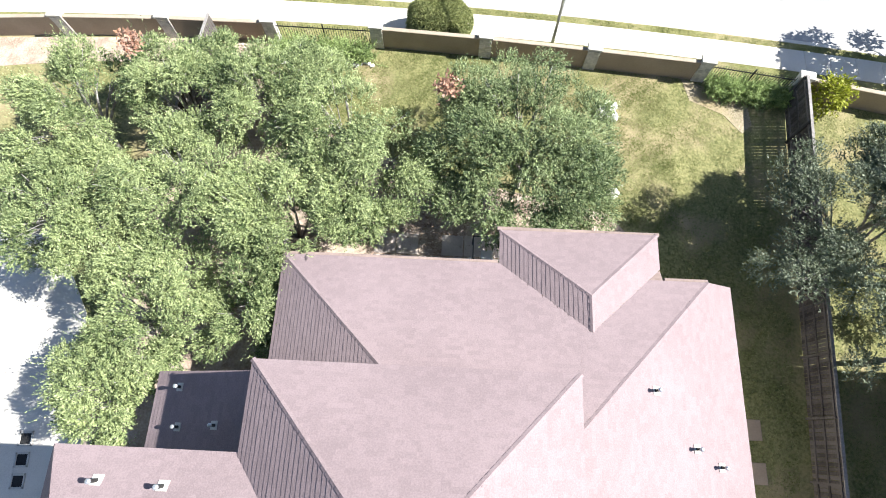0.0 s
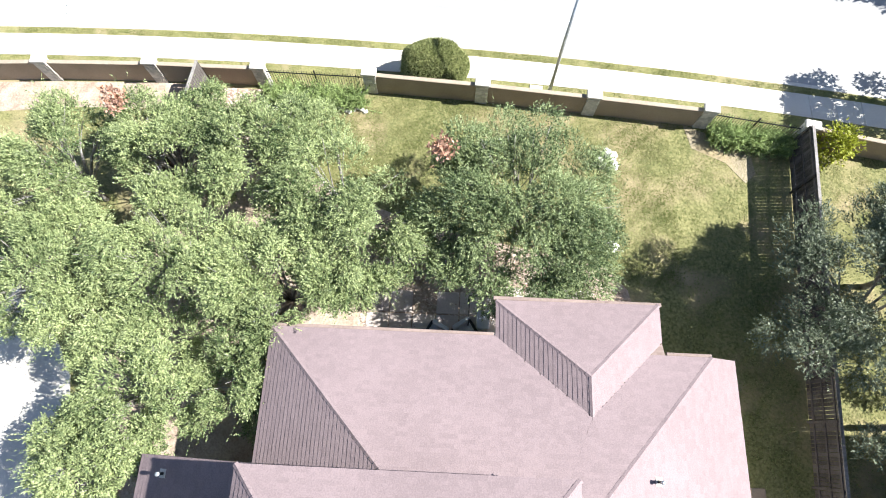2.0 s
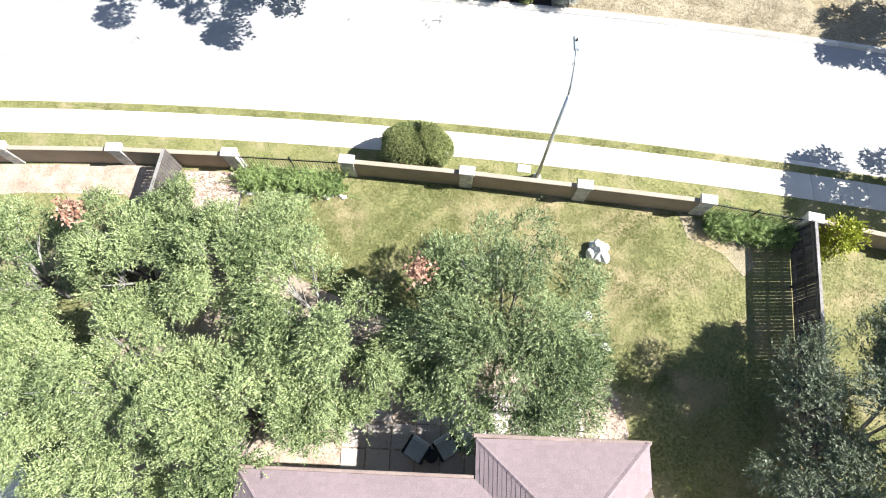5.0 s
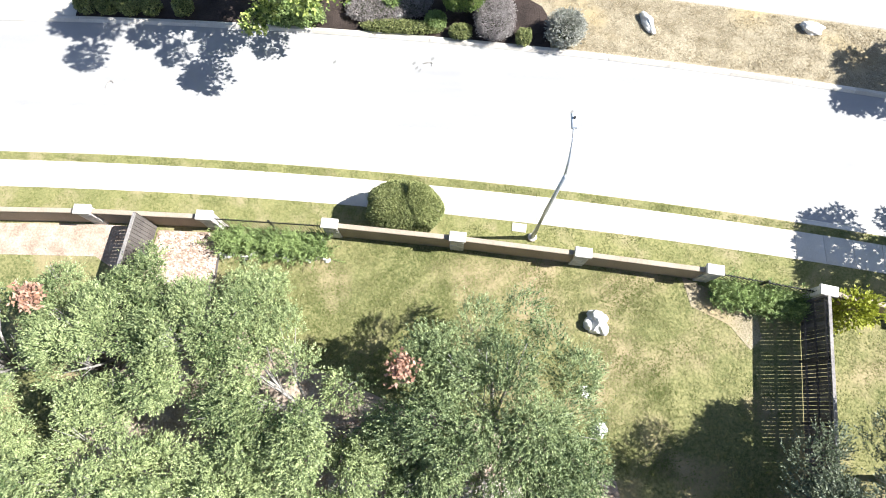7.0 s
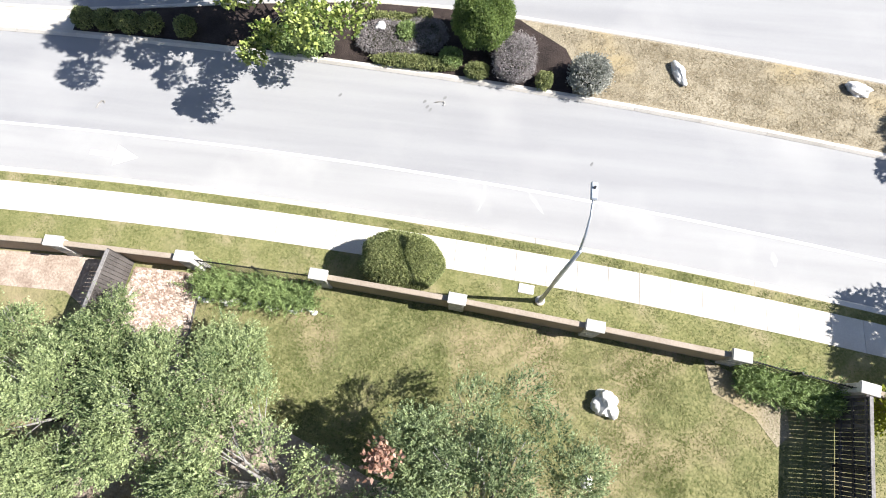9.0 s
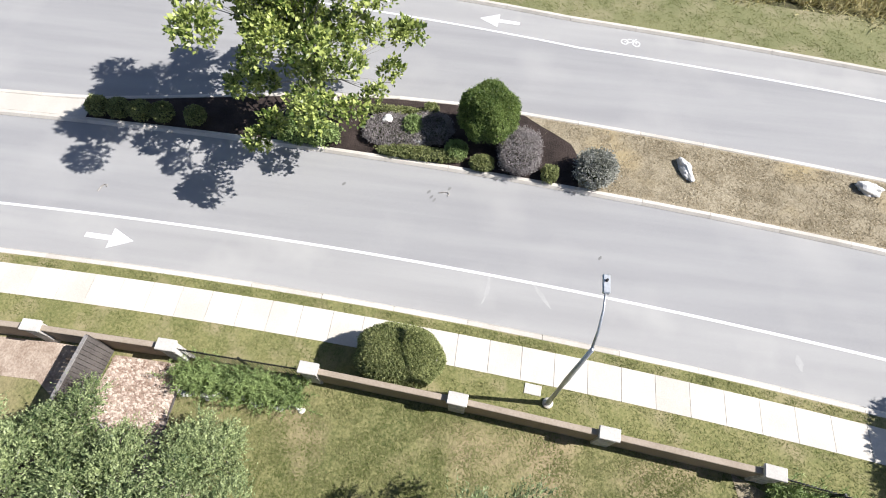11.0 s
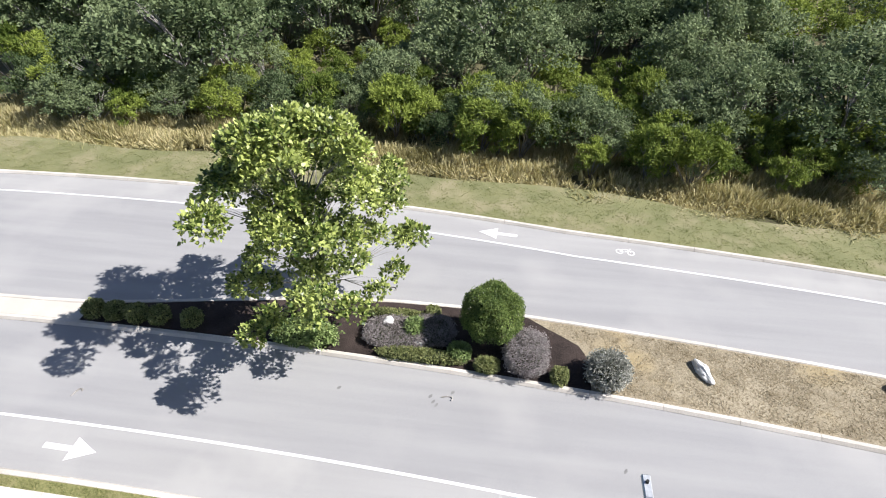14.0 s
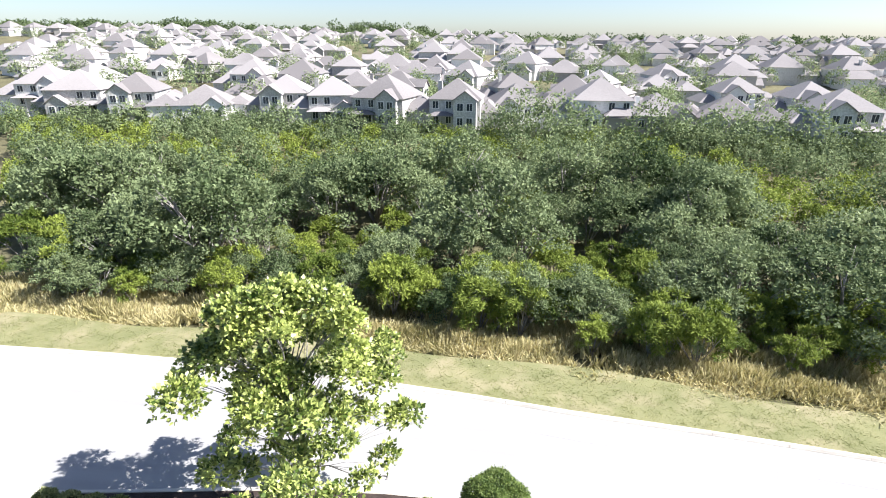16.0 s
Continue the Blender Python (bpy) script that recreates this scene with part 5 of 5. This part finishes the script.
patio_chair(-1.6, -11.55, 150)
patio_chair(-0.4, -11.4, 214)
bm = bmesh.new()
tube(bm, [(0, 0, 0), (0, 0, 0.45)], [0.05, 0.05], 8)
table = part("side_table", bm, M_IRON, None)
table.location = (-1.0, -11.75, YARD + 0.06)
tagged(table, "small dark round side table between the chairs", "table")
bm = bmesh.new()
tube(bm, [(0, 0, 0.44), (0, 0, 0.48)], [0.26, 0.26], 16)
part("tabletop", bm, M_IRON, table)


def railing(pts):
    root = empty("metal_railing", (0, 0, YARD), "thin black metal railing round the patio", "railing")
    for a, b in zip(pts, pts[1:]):
        L, turn, m = between(a, b)
        for z in (1.06,):
            bm = bmesh.new()
            box(bm, (0, -0.02, z), (L, 0.02, z + 0.04), m)
            part("rail", bm, M_IRON, root)
        for k in range(int(L / 1.7) + 2):
            bm = bmesh.new()
            x = min(L, k * 1.7)
            box(bm, (x - 0.025, -0.025, 0), (x + 0.025, 0.025, 1.1), m)
            part("post", bm, M_IRON, root)


railing([(-0.3, -11.1), (-0.3, -10.0), (4.85, -9.95), (4.85, -10.6)])
bm = bmesh.new()
box(bm, (0.05, -11.3, YARD + 0.06), (0.5, -10.6, YARD + 1.0), bevel=0.03)
box_unit = part("storage_box", bm, M_WHITE, None)
tagged(box_unit, "white storage cabinet on the patio by the wall", "cabinet")
bm = bmesh.new()
box(bm, (0.03, -11.32, YARD + 1.0), (0.52, -10.58, YARD + 1.05), bevel=0.015)
part("lid", bm, M_FABRIC, box_unit)


# roof fittings
def roof_vent(x, y, z, label, slope):
    root = empty("roof_vent", pose(x, y, z), label, "vent", "vents on the roof")
    bm = bmesh.new()
    box(bm, (-0.13, -0.13, -0.02), (0.13, 0.13, 0.03), Matrix.Rotation(slope[0], 4, "Y") @ Matrix.Rotation(slope[1], 4, "X"))
    part("flashing", bm, M_CAP, root, "pale flashing")
    bm = bmesh.new()
    tube(bm, [(0, 0, -0.1), (0, 0, 0.36)], [0.05, 0.045], 10)
    part("pipe", bm, M_IRON, root)
    bm = bmesh.new()
    tube(bm, [(0, 0, 0.34), (0, 0, 0.4), (0, 0, 0.43)], [0.065, 0.065, 0.03], 10)
    part("vent_cap", bm, M_METAL, root)


for x, y in ((5.1, -16.4), (6.45, -18.0), (7.35, -18.5)):
    roof_vent(x, y, nz(-12.6) + S * (7.65 - x), "dark pipe vent with a metal flashing on the roof", (math.atan(0.5), 0))
for x, y in ((-9.35, -19.35), (-7.75, -19.4)):
    roof_vent(x, y, WZ + 0.55 * (-18.6 - y), "pipe vent with a pale flashing on the roof", (0, -math.atan(0.5)))
for x, y in ((-9.6, -16.9), (-9.4, -18.1), (-8.0, -18.0)):
    roof_vent(x, y, EA + S * (x + 10.6), "small pipe vent on the shaded roof", (-math.atan(0.5), 0))
# gutters along the visible eaves
for lo, hi in (((-7.2, -12.15, EA - 0.12), (0.45, -12.03, EA - 0.02)), ((0.4, -10.9, EA - 0.12), (6.2, -10.76, EA - 0.02)), ((6.15, -12.6, EA + 0.1), (7.65, -12.48, EA + 0.2))):
    bm = bmesh.new()
    box(bm, lo, hi, bevel=0.02)
    part("gutter", bm, M_FASCIA, house)


def wall_window(x, y, z, w, h):
    bm = bmesh.new()
    box(bm, (x - w / 2, y - 0.02, z), (x + w / 2, y + 0.07, z + h))
    f = part("window", bm, M_WHITE, house)
    bm = bmesh.new()
    box(bm, (x - w / 2 + 0.07, y + 0.06, z + 0.07), (x + w / 2 - 0.07, y + 0.085, z + h - 0.07))
    part("pane", bm, M_FGLASS, f)


for x, y in ((-5.0, -13.6), (-2.4, -13.6), (3.3, -11.4)):
    wall_window(x, y, YARD + 0.9, 1.3, 1.5)

# neighbouring house whose shade falls on the side lawn
nb = empty("neighbour_house", pose(23.3, -21.5, YARD), "neighbouring two storey house with a brown hip roof", "house")
bw, br = bmesh.new(), bmesh.new()
hip_block(bw, br, -6.0, -9, 6, 6.8, -0.3, 7.6, 0.5, 0.4)
part("wall", bw, M_STUCCO, nb)
part("roof", br, M_FROOF, nb)

# things on the street
bm = bmesh.new()
box(bm, (-0.32, -0.2, -0.05), (0.32, 0.2, 0.03), bevel=0.015)
plate = part("utility_cover", bm, M_STONE, None)
plate.matrix_world = pose(2.75, 1.12, 0.0, 0, 0, -5)
tagged(plate, "grey concrete utility cover in the grass", "utility cover")
for n, (x, y, turn) in enumerate([(-17.3, 7.35, 70), (-5.6, 15.6, 5), (-2.0, 9.4, 10)]):
    bm = bmesh.new()
    tube(bm, [(0, 0, 0.02), (0.25, 0.03, 0.03), (0.42, 0.0, 0.03), (0.46, -0.12, 0.02), (0.38, -0.18, 0.02)], [0.03] * 5, 6)
    o = part("fallen_stick", bm, M_BARK, None)
    o.matrix_world = pose(x, y, ROAD_Z, 0, 0, turn)
    tagged(o, "dark curved stick lying on the road", "stick")


def drain_grate(x, y, turn):
    """A dark square in a pale frame, set in the apron; bars and backing plate are made up."""
    root = empty("drain_grate", pose(x, y, YARD + 0.03, 0, 0, turn), "dark barred square in a pale frame on the concrete apron", "grate", "grates in the apron")
    for k in range(4):
        bm = bmesh.new()
        box(bm, (-0.28, 0.2, -0.02), (0.28, 0.28, 0.03), Matrix.Rotation(k * math.pi / 2, 4, "Z"), bevel=0.01)
        part("frame", bm, M_CAP, root)
    for k in range(5):
        bm = bmesh.new()
        box(bm, (-0.18 + k * 0.08, -0.2, -0.01), (-0.135 + k * 0.08, 0.2, 0.012))
        part("bar", bm, M_IRON, root)
    bm = bmesh.new()
    box(bm, (-0.2, -0.2, -0.03), (0.2, 0.2, 0.004))
    part("pit", bm, M_IRON, root)


for k in range(3):
    drain_grate(-17.5 + 0.06 * k, -18.85 - 0.77 * k, 4)
